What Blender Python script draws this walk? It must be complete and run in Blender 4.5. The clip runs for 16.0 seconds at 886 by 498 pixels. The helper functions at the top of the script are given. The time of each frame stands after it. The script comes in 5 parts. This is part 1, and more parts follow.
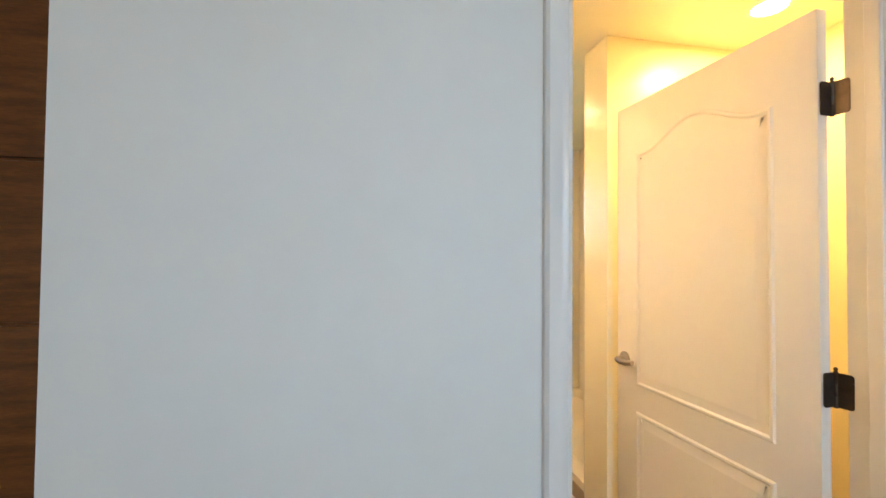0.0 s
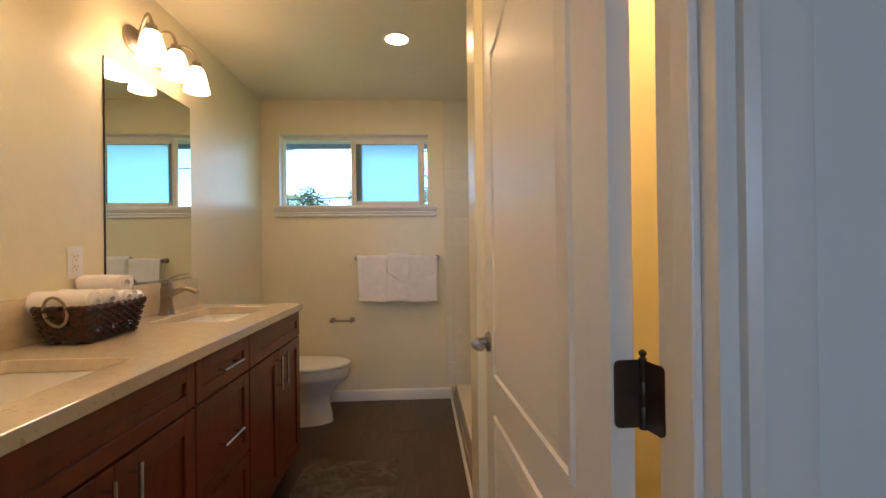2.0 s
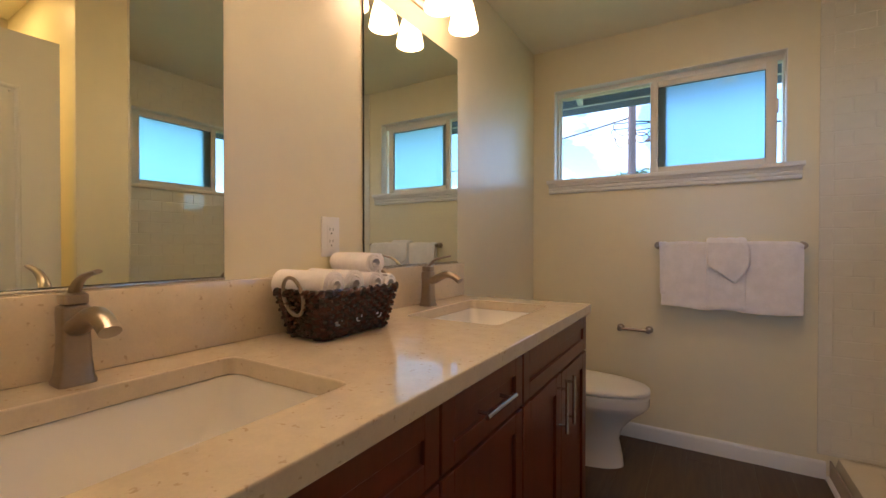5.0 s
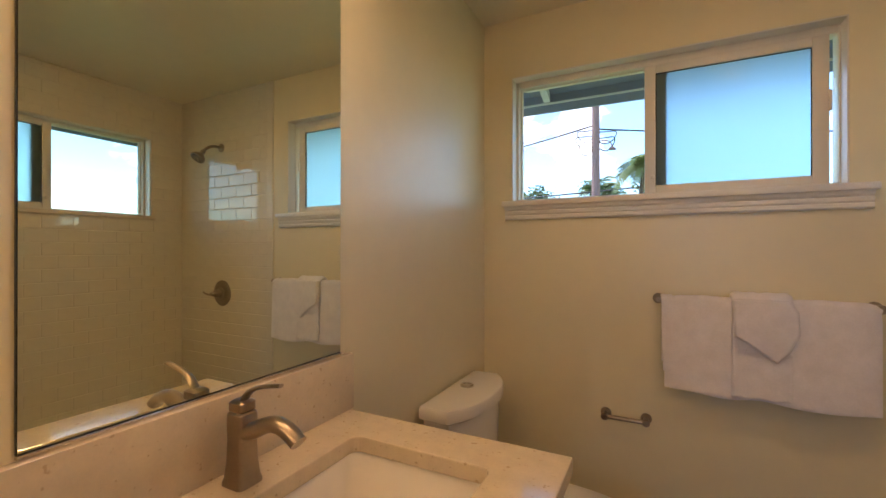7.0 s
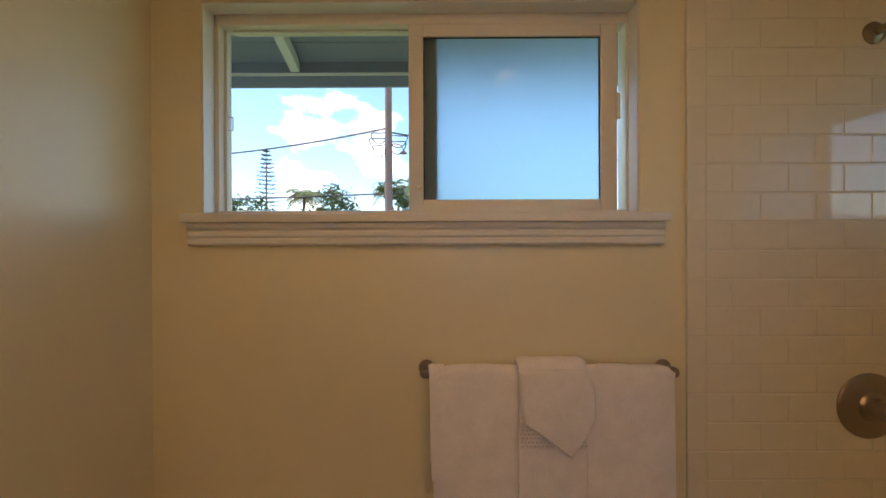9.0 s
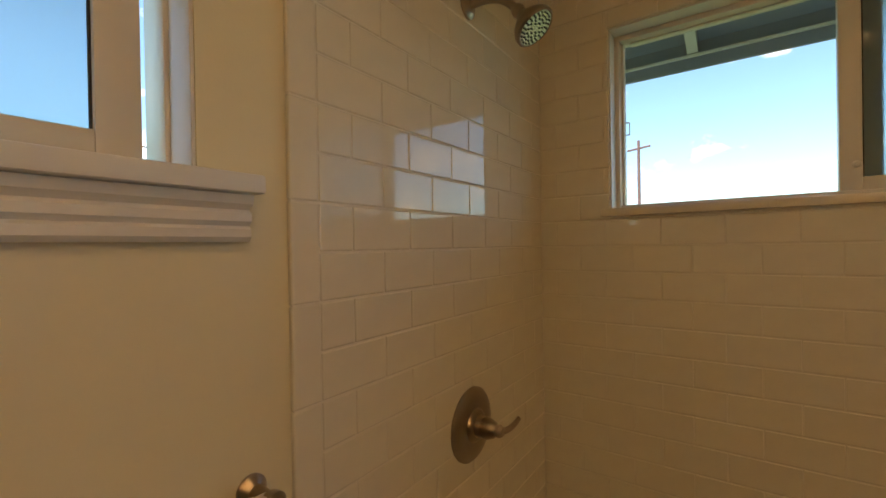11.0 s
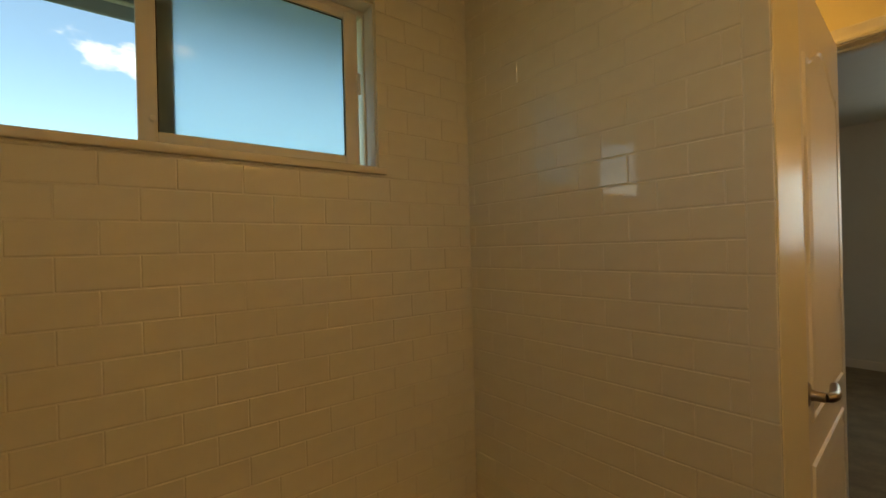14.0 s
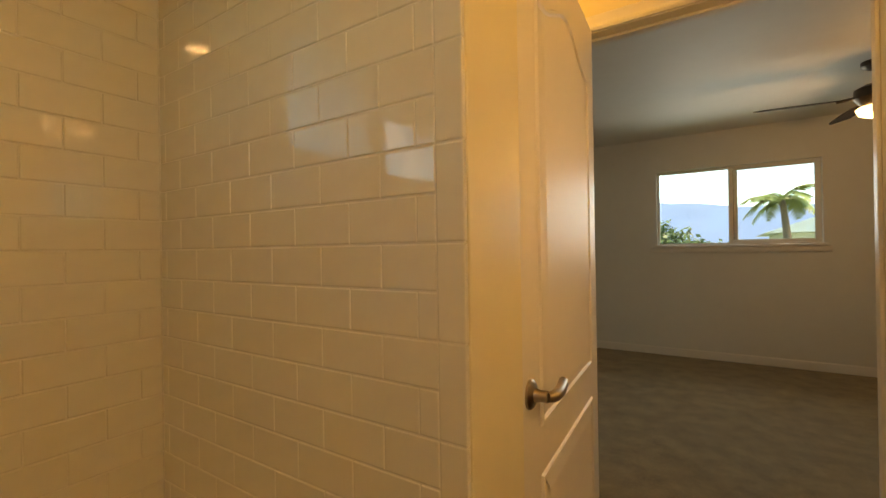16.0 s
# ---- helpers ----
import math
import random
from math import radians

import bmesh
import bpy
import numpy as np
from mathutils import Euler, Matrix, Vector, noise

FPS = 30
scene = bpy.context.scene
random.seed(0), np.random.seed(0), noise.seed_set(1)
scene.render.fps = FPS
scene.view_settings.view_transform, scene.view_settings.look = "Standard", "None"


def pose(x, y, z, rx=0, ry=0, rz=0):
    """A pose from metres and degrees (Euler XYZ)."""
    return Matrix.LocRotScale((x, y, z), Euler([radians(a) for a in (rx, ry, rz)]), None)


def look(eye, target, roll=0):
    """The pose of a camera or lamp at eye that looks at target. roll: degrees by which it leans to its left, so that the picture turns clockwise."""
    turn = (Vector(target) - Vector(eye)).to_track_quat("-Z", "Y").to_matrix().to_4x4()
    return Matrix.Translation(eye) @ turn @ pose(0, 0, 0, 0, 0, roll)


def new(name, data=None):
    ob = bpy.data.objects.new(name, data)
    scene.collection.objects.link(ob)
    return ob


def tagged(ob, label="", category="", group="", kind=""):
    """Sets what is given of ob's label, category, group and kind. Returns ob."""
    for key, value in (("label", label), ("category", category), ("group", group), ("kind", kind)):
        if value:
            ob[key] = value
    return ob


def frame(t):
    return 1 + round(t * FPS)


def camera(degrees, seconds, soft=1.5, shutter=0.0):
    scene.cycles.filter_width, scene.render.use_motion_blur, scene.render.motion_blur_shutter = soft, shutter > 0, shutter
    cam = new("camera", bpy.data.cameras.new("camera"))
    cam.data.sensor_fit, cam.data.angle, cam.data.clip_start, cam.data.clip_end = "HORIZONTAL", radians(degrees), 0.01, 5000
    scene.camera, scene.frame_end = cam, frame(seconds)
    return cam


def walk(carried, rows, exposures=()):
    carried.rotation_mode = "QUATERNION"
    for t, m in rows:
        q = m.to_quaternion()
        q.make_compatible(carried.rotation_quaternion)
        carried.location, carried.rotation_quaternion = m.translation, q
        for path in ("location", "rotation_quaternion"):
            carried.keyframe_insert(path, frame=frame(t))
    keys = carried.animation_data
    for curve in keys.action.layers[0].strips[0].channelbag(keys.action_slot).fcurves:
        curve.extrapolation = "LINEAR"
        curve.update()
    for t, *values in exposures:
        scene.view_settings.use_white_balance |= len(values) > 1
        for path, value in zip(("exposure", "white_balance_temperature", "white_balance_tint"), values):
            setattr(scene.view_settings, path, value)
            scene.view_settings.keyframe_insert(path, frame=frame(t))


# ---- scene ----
cam = camera(92.7, 16.0)
PATH = [
    (0, (0.307, -3.782, 1.339), (0.693, -1.82, 1.386), 0.5),
    (0.5, (0.593, -3.784, 1.344), (1.128, -1.857, 1.379), -0.6),
    (1, (0.867, -3.679, 1.295), (1.426, -1.758, 1.317), -0.5),
    (1.5, (1.105, -3.545, 1.259), (1.64, -1.617, 1.276), -0.6),
    (2, (1.263, -3.428, 1.196), (1.366, -1.43, 1.203), -0.7),
    (2.5, (1.301, -3.34, 1.126), (0.654, -1.448, 1.12), -0.4),
    (3, (1.271, -3.241, 1.108), (0.298, -1.494, 1.087), 0.0),
    (3.2, (1.241, -3.195, 1.102), (0.178, -1.501, 1.088), 0.1),
    (5.3, (0.932, -2.635, 1.164), (-0.101, -0.922, 1.143), 0.0),
    (5.5, (0.915, -2.56, 1.181), (-0.084, -0.827, 1.166), -0.0),
    (6, (0.871, -2.352, 1.228), (-0.098, -0.603, 1.217), -0.1),
    (6.5, (0.802, -2.127, 1.276), (-0.134, -0.359, 1.274), -0.0),
    (7, (0.751, -1.913, 1.336), (-0.158, -0.132, 1.34), 0.0),
    (7.5, (0.723, -1.715, 1.383), (-0.156, 0.082, 1.392), 0.1),
    (8, (0.701, -1.502, 1.427), (-0.007, 0.368, 1.432), -0.1),
    (8.5, (0.717, -1.332, 1.46), (0.325, 0.63, 1.472), 0.0),
    (9, (0.801, -1.152, 1.467), (0.792, 0.848, 1.462), -0.2),
    (9.2, (0.891, -1.097, 1.482), (0.939, 0.902, 1.458), -0.1),
    (11.3, (1.132, -0.487, 1.454), (2.936, 0.375, 1.479), -0.7),
    (11.5, (1.178, -0.466, 1.433), (3.06, 0.209, 1.486), -0.4),
    (12, (1.211, -0.457, 1.428), (3.206, -0.325, 1.478), -0.1),
    (12.5, (1.208, -0.499, 1.412), (3.128, -1.055, 1.474), -1.1),
    (13, (1.211, -0.563, 1.372), (2.961, -1.529, 1.444), -1.8),
    (13.5, (1.201, -0.591, 1.353), (2.788, -1.808, 1.374), -1.3),
    (14, (1.193, -0.679, 1.297), (2.766, -1.915, 1.299), -1.5),
    (14.5, (1.17, -0.763, 1.252), (2.705, -2.045, 1.263), -1.3),
    (15, (1.137, -0.874, 1.22), (2.509, -2.33, 1.228), -1.1),
    (15.2, (1.122, -0.925, 1.214), (2.419, -2.447, 1.218), -1.3),
    (15.5, (1.112, -1.0, 1.214), (2.293, -2.613, 1.219), -1.2),
    (16, (1.14, -1.21, 1.214), (2.22, -2.893, 1.219), -0.9),
]
EXPOSURES = [
    (0, 2.55, 6400, 8), (0.5, 2.3, 6500, 9), (1, 2.12, 6300, 11), (1.5, 1.88, 6000, 12), (2, 1.33, 5900, 14), (3, 1.28, 5800, 19), (5.5, 1.03, 5600, 18), (7, 0.98, 6600, 21), (8.5, 0.66, 7200, 24), (9, 0.54, 7200, 22),
    (11.3, 0.50, 8200, 17), (12, 0.47, 8700, 16), (12.5, 0.2, 8500, 10), (13.2, 0.2, 8700, 8), (14, 0.40, 9700, 8), (15, 1.06, 11400, 11), (16, 1.24, 11400, 13),
]
walk(cam, [(t, look(eye, target, roll)) for t, eye, target, roll in PATH], EXPOSURES)

# ---------------------------------------------------------------- light
SUN_UP, SUN_TURN = radians(58), radians(275)
world = bpy.data.worlds.new("sky")
scene.world = world
world.use_nodes = True
wt = world.node_tree
sky = wt.nodes.new("ShaderNodeTexSky")
sky.sky_type, sky.sun_disc, sky.sun_elevation, sky.sun_rotation = "NISHITA", False, SUN_UP, SUN_TURN
sky.air_density, sky.dust_density, sky.ozone_density = 1.0, 0.3, 1.5
SKY_STRENGTH = 0.22
wco = wt.nodes.new("ShaderNodeTexCoord")
wmap = wt.nodes.new("ShaderNodeMapping")
wmap.inputs["Scale"].default_value = (1.0, 1.0, 1.9)
cloud = wt.nodes.new("ShaderNodeTexNoise")
cloud.inputs["Scale"].default_value, cloud.inputs["Detail"].default_value, cloud.inputs["Roughness"].default_value = 5.6, 9, 0.56
cramp = wt.nodes.new("ShaderNodeValToRGB")
cramp.color_ramp.elements[0].position, cramp.color_ramp.elements[1].position = 0.545, 0.74
wmix = wt.nodes.new("ShaderNodeMix")
wmix.data_type = "RGBA"
wmix.inputs["B"].default_value = (12.5, 12.3, 11.6, 1)
wt.links.new(wco.outputs["Generated"], wmap.inputs["Vector"])
wt.links.new(wmap.outputs[0], cloud.inputs["Vector"])
wt.links.new(cloud.outputs["Fac"], cramp.inputs["Fac"])
wt.links.new(cramp.outputs["Color"], wmix.inputs["Factor"])
tint = wt.nodes.new("ShaderNodeVectorMath")
tint.operation = "MULTIPLY"
tint.inputs[1].default_value = (0.90, 1.27, 1.42)
wt.links.new(sky.outputs[0], tint.inputs[0])
wt.links.new(tint.outputs[0], wmix.inputs["A"])
wt.links.new(wmix.outputs["Result"], wt.nodes["Background"].inputs["Color"])
wt.nodes["Background"].inputs["Strength"].default_value = SKY_STRENGTH
sun = bpy.data.lights.new("sun", "SUN")
sun.energy, sun.angle, sun.color = 3.0, radians(0.5), (1.0, 0.95, 0.88)
sun_ob = new("sun", sun)
sun_dir = Vector((math.sin(SUN_TURN) * math.cos(SUN_UP), math.cos(SUN_TURN) * math.cos(SUN_UP), math.sin(SUN_UP)))
sun_ob.matrix_world = look(sun_dir * 40, (0, 0, 0))


def lamp(name, kind, m, energy, colour, size=0.1, spread=None):
    data = bpy.data.lights.new(name, kind)
    data.energy, data.color = energy, colour
    if kind == "AREA":
        data.shape, data.size = "DISK", size
        if spread:
            data.spread = spread
    else:
        data.shadow_soft_size = size
    ob = new(name, data)
    ob.matrix_world = m
    return ob


WARM = (1.0, 0.60, 0.28)
lamp("downlight_lamp", "AREA", pose(1.137, -0.995, 2.398), 1.6, WARM, 0.11)
lamp("alcove_downlight_lamp", "AREA", pose(1.99, -2.32, 2.398), 3.7, (1.0, 0.58, 0.19), 0.11)
lamp("fan_lamp", "POINT", pose(0.22, -5.15, 2.02), 3.8, WARM, 0.06)

# the sky's light coming in through the bedroom window
day = lamp("bedroom_daylight", "AREA", look((0.975, -6.53, 1.63), (0.975, -3.0, 1.35)), 3.9, (0.62, 0.79, 1.0), 0.8)
day.data.spread = radians(125)
day.data.shape, day.data.size_y, day.data.size = "RECTANGLE", 0.78, 1.32
# ---------------------------------------------------------------- helpers


def material(name, base, rough=0.5, metal=0.0, var=0.0, scale=8.0, bump=0.0, bscale=120.0, spec=0.5, stretch=(1, 1, 1), **extra):
    """A procedural surface: base colour varied at two scales, roughness variation and fine relief."""
    m = bpy.data.materials.new(name)
    m.use_nodes = True
    nt = m.node_tree
    p = nt.nodes["Principled BSDF"]
    p.inputs["Base Color"].default_value = (*base, 1)
    p.inputs["Roughness"].default_value = rough
    p.inputs["Metallic"].default_value = metal
    p.inputs["Specular IOR Level"].default_value = spec
    for key, value in extra.items():
        p.inputs[key.replace("_", " ")].default_value = value
    co = nt.nodes.new("ShaderNodeTexCoord")
    mp = nt.nodes.new("ShaderNodeMapping")
    mp.inputs["Scale"].default_value = stretch
    nt.links.new(co.outputs["Object"], mp.inputs["Vector"])
    if var:
        big = nt.nodes.new("ShaderNodeTexNoise")
        big.inputs["Scale"].default_value = scale
        big.inputs["Detail"].default_value = 6
        fine = nt.nodes.new("ShaderNodeTexNoise")
        fine.inputs["Scale"].default_value = scale * 9
        fine.inputs["Detail"].default_value = 3
        info = nt.nodes.new("ShaderNodeObjectInfo")
        add = nt.nodes.new("ShaderNodeMath")
        add.operation = "ADD"
        both = nt.nodes.new("ShaderNodeMath")
        both.operation = "MULTIPLY_ADD"
        both.inputs[1].default_value = 0.5
        ramp = nt.nodes.new("ShaderNodeMapRange")
        ramp.inputs["From Min"].default_value = 0.5
        ramp.inputs["From Max"].default_value = 1.05
        ramp.inputs["To Min"].default_value = 1 - var
        ramp.inputs["To Max"].default_value = 1 + var
        mix = nt.nodes.new("ShaderNodeVectorMath")
        mix.operation = "SCALE"
        mix.inputs[0].default_value = base
        for n in (big, fine):
            nt.links.new(mp.outputs[0], n.inputs["Vector"])
        nt.links.new(fine.outputs["Fac"], both.inputs[0])
        nt.links.new(big.outputs["Fac"], both.inputs[2])
        nt.links.new(both.outputs[0], ramp.inputs["Value"])
        nt.links.new(ramp.outputs[0], mix.inputs["Scale"])
        nt.links.new(mix.outputs[0], p.inputs["Base Color"])
    if bump:
        n = nt.nodes.new("ShaderNodeTexNoise")
        n.inputs["Scale"].default_value = bscale
        n.inputs["Detail"].default_value = 4
        b = nt.nodes.new("ShaderNodeBump")
        b.inputs["Strength"].default_value = bump
        b.inputs["Distance"].default_value = 0.002
        nt.links.new(mp.outputs[0], n.inputs["Vector"])
        nt.links.new(n.outputs["Fac"], b.inputs["Height"])
        nt.links.new(b.outputs[0], p.inputs["Normal"])
    return m


def glowing(name, colour, strength, base=(0.9, 0.9, 0.9)):
    m = material(name, base, 0.35)
    p = m.node_tree.nodes["Principled BSDF"]
    p.inputs["Emission Color"].default_value = (*colour, 1)
    p.inputs["Emission Strength"].default_value = strength
    return m


def finish(bm, name, mat, smooth=False):
    bmesh.ops.recalc_face_normals(bm, faces=bm.faces[:])
    me = bpy.data.meshes.new(name)
    bm.to_mesh(me)
    bm.free()
    me.materials.append(mat)
    if smooth:
        me.shade_smooth()
        me.set_sharp_from_angle(angle=radians(38))
    return me


def part(name, bm, mat, parent=None, label="", smooth=True):
    """Links a bmesh as one mesh object, under a thing or a part if one is given."""
    ob = new(name, finish(bm, name, mat, smooth))
    if parent:
        ob.parent = parent
    return tagged(ob, label) if label else ob


def thing(name, m, label, category, group=""):
    ob = new(name)
    ob.empty_display_size = 0.1
    ob.matrix_world = m
    return tagged(ob, label, category, group)


def setting(ob, label, category):
    return tagged(ob, label, category, kind="structure")


def box(bm, x0, y0, z0, x1, y1, z1, bevel=0.0, seg=2):
    r = bmesh.ops.create_cube(bm, size=1, matrix=Matrix.Translation(((x0 + x1) / 2, (y0 + y1) / 2, (z0 + z1) / 2)) @ Matrix.Diagonal((abs(x1 - x0), abs(y1 - y0), abs(z1 - z0), 1)))
    if bevel:
        edges = {e for v in r["verts"] for e in v.link_edges}
        bmesh.ops.bevel(bm, geom=list(edges), offset=bevel, segments=seg, affect="EDGES", profile=0.5)
    return bm


def boxed(*args, **kw):
    return box(bmesh.new(), *args, **kw)


def lathe(profile, m=Matrix(), seg=28, bm=None):
    """Revolves a profile of (radius, height) about z, then moves it by m."""
    bm = bm or bmesh.new()
    rings = []
    for r, z in profile:
        rings.append([bm.verts.new(m @ Vector((r * math.cos(2 * math.pi * k / seg), r * math.sin(2 * math.pi * k / seg), z))) for k in range(seg)] if r > 1e-5 else [bm.verts.new(m @ Vector((0, 0, z)))])
    for a, b in zip(rings, rings[1:]):
        for k in range(seg):
            q = [a[k % len(a)], a[(k + 1) % len(a)], b[(k + 1) % len(b)], b[k % len(b)]]
            q = list(dict.fromkeys(q))
            if len(q) > 2:
                bm.faces.new(q)
    return bm


def tube(points, radius, seg=10, bm=None, flat=1.0, closed=False):
    """A round bar along points; radius a number or one for each point; flat squashes its height."""
    bm = bm or bmesh.new()
    pts = [Vector(p) for p in points]
    n = len(pts)
    rings = []
    side = None
    for i, p in enumerate(pts):
        a, b = (pts[(i - 1) % n], pts[(i + 1) % n]) if closed else (pts[max(i - 1, 0)], pts[min(i + 1, n - 1)])
        t = (b - a).normalized()
        if side is None:
            side = t.cross(Vector((0, 0, 1)))
            if side.length < 0.1:
                side = t.cross(Vector((0, 1, 0)))
        side = (side - t * side.dot(t)).normalized()
        up = side.cross(t)
        r = radius[i] if isinstance(radius, (list, tuple)) else radius
        rings.append([bm.verts.new(p + side * r * math.cos(2 * math.pi * k / seg) + up * r * flat * math.sin(2 * math.pi * k / seg)) for k in range(seg)])
    for a, b in zip(rings, rings[1:] + ([rings[0]] if closed else [])):
        for k in range(seg):
            bm.faces.new((a[k], a[(k + 1) % seg], b[(k + 1) % seg], b[k]))
    if not closed:
        bm.faces.new(rings[0][::-1])
        bm.faces.new(rings[-1])
    return bm


def loft(rings, bm=None, cap=True):
    """Skins closed rings of equal count."""
    bm = bm or bmesh.new()
    vs = [[bm.verts.new(p) for p in r] for r in rings]
    for a, b in zip(vs, vs[1:]):
        for k in range(len(a)):
            bm.faces.new((a[k], a[(k + 1) % len(a)], b[(k + 1) % len(a)], b[k]))
    if cap:
        bm.faces.new(vs[0][::-1])
        bm.faces.new(vs[-1])
    return bm


def rounded(w, d, r, z=0.0, n=6, cx=0.0, cy=0.0):
    """A rounded rectangle ring."""
    r = min(r, w / 2 - 1e-4, d / 2 - 1e-4)
    out = []
    for qx, qy, a0 in ((1, 1, 0), (-1, 1, 90), (-1, -1, 180), (1, -1, 270)):
        for k in range(n + 1):
            a = radians(a0 + 90 * k / n)
            out.append((cx + qx * (w / 2 - r) + r * math.cos(a), cy + qy * (d / 2 - r) + r * math.sin(a), z))
    return out


def extrude_profile(profile, length, bm=None):
    """Extrudes a closed (y, z) profile along x from 0."""
    return loft([[(0, y, z) for y, z in profile], [(length, y, z) for y, z in profile]], bm)


def bez(a, b, c, d, n=12):
    a, b, c, d = map(Vector, (a, b, c, d))
    return [a * (1 - t) ** 3 + b * 3 * t * (1 - t) ** 2 + c * 3 * t * t * (1 - t) + d * t**3 for t in (i / n for i in range(n + 1))]


# ---------------------------------------------------------------- materials
PAINT = material("wall_paint", (0.795, 0.735, 0.535), 0.31, var=0.03, scale=1.5, bump=0.06, bscale=170)
CEILING_PAINT = material("ceiling_paint", (0.80, 0.765, 0.615), 0.38, var=0.03, scale=1.2, bump=0.12, bscale=90)
BED_PAINT = material("bedroom_paint", (0.77, 0.785, 0.76), 0.6, var=0.03, scale=1.5, bump=0.08, bscale=160)
TRIM = material("white_trim_paint", (0.80, 0.79, 0.76), 0.32, var=0.02, scale=3, bump=0.04, bscale=60)
DOOR_PAINT = material("door_paint", (0.80, 0.775, 0.72), 0.46, var=0.02, scale=3, bump=0.05, bscale=90)
VINYL = material("window_vinyl", (0.78, 0.76, 0.70), 0.35, var=0.02, scale=5)
TILE = material("white_glazed_tile", (0.77, 0.74, 0.64), 0.05, var=0.035, scale=3, bump=0.02, bscale=25, Coat_Weight=0.25)
GROUT = material("grout", (0.74, 0.71, 0.63), 0.8, var=0.06, scale=14, bump=0.3, bscale=300)
WOOD = material("cherry_wood", (0.142, 0.025, 0.0055), 0.28, var=0.2, scale=5, stretch=(9, 9, 0.9), bump=0.08, bscale=30)
DARK = material("dark_gap", (0.03, 0.012, 0.006), 0.7, var=0.2, scale=8)
QUARTZ = material("beige_quartz", (0.69, 0.595, 0.45), 0.10, var=0.07, scale=22, Coat_Weight=0.2)
# White vinyl against the sky: its backlit shade painted in as dark olive.
SHADED_VINYL = material("vinyl_backlit_shade", (0.17, 0.155, 0.09), 0.5, var=0.05, scale=5)


def flecked(m, scale, dark):
    """Scattered small flecks laid over a material's base colour."""
    nt = m.node_tree
    p = nt.nodes["Principled BSDF"]
    old = p.inputs["Base Color"].links[0].from_socket
    co = nt.nodes.new("ShaderNodeTexCoord")
    n = nt.nodes.new("ShaderNodeTexNoise")
    n.inputs["Scale"].default_value, n.inputs["Detail"].default_value = scale, 2.5
    ramp = nt.nodes.new("ShaderNodeMapRange")
    ramp.inputs["From Min"].default_value, ramp.inputs["From Max"].default_value = 0.655, 0.72
    mix = nt.nodes.new("ShaderNodeMix")
    mix.data_type = "RGBA"
    mix.inputs["B"].default_value = (*dark, 1)
    nt.links.new(co.outputs["Object"], n.inputs["Vector"])
    nt.links.new(n.outputs["Fac"], ramp.inputs["Value"])
    nt.links.new(ramp.outputs[0], mix.inputs["Factor"])
    nt.links.new(old, mix.inputs["A"])
    nt.links.new(mix.outputs["Result"], p.inputs["Base Color"])


flecked(QUARTZ, 75, (0.53, 0.42, 0.29))
PORCELAIN = material("porcelain", (0.82, 0.80, 0.76), 0.08, var=0.015, scale=2)
ACRYLIC = material("acrylic_pan", (0.78, 0.72, 0.60), 0.2, var=0.03, scale=3)
TAUPE = material("pan_apron", (0.36, 0.28, 0.20), 0.35, var=0.08, scale=5)
NICKEL = material("brushed_nickel", (0.37, 0.315, 0.26), 0.31, 1.0, var=0.08, scale=20, bump=0.02, bscale=200)
STEEL = material("satin_steel", (0.62, 0.60, 0.57), 0.25, 1.0, var=0.06, scale=20)
BRONZE = material("dark_bronze", (0.085, 0.065, 0.05), 0.38, 0.8, var=0.2, scale=30)
MIRROR = material("mirror_silver", (0.84, 0.88, 0.74), 0.0, 1.0)
EDGE = material("mirror_edge", (0.03, 0.035, 0.03), 0.3)
TERRY = material("white_terry", (0.88, 0.855, 0.90), 0.95, var=0.07, scale=20, bump=0.9, bscale=420, Sheen_Weight=0.4)
WICKER = material("dark_wicker", (0.048, 0.014, 0.008), 0.24, var=0.9, scale=60, bump=0.3, bscale=200)
PLASTIC = material("white_plastic", (0.80, 0.79, 0.76), 0.3, var=0.01, scale=4)
SLOT = material("dark_slot", (0.03, 0.03, 0.03), 0.6)
CARPET = material("carpet", (0.235, 0.185, 0.10), 1.0, var=0.38, scale=7, bump=1.0, bscale=260, Sheen_Weight=0.3)
EAVE = material("eave_paint", (0.23, 0.27, 0.37), 0.6, var=0.08, scale=6, bump=0.1, bscale=60)
WHITE_OUT = material("rafter_paint", (0.75, 0.76, 0.76), 0.55, var=0.04, scale=5)
POLE_WOOD = material("weathered_pole", (0.33, 0.19, 0.165), 0.85, var=0.3, scale=4, stretch=(8, 8, 0.6), bump=0.4, bscale=40)
WIRE = material("black_wire", (0.04, 0.045, 0.05), 0.5, var=0.1, scale=6)
BARK = material("bark", (0.16, 0.11, 0.075), 0.9, var=0.35, scale=9, bump=0.6, bscale=40)
LEAF = material("leaf", (0.10, 0.165, 0.05), 0.5, var=0.5, scale=2.2)
PALM_LEAF = material("palm_leaf", (0.22, 0.27, 0.07), 0.45, var=0.45, scale=2.5)
PINE = material("pine_needles", (0.045, 0.08, 0.045), 0.6, var=0.4, scale=2)
GRASS = material("grass", (0.15, 0.19, 0.055), 0.9, var=0.4, scale=0.35, bump=0.5, bscale=30)
# The hills' blue carries the haze of distance in its base colour.
HILL = material("haze_tinted_hills", (0.20, 0.32, 0.68), 1.0, var=0.25, scale=0.02)
STUCCO = material("house_stucco", (0.72, 0.69, 0.64), 0.8, var=0.05, scale=2, bump=0.3, bscale=60)
ROOFING = material("house_roofing", (0.42, 0.36, 0.33), 0.85, var=0.2, scale=5, bump=0.4, bscale=40)
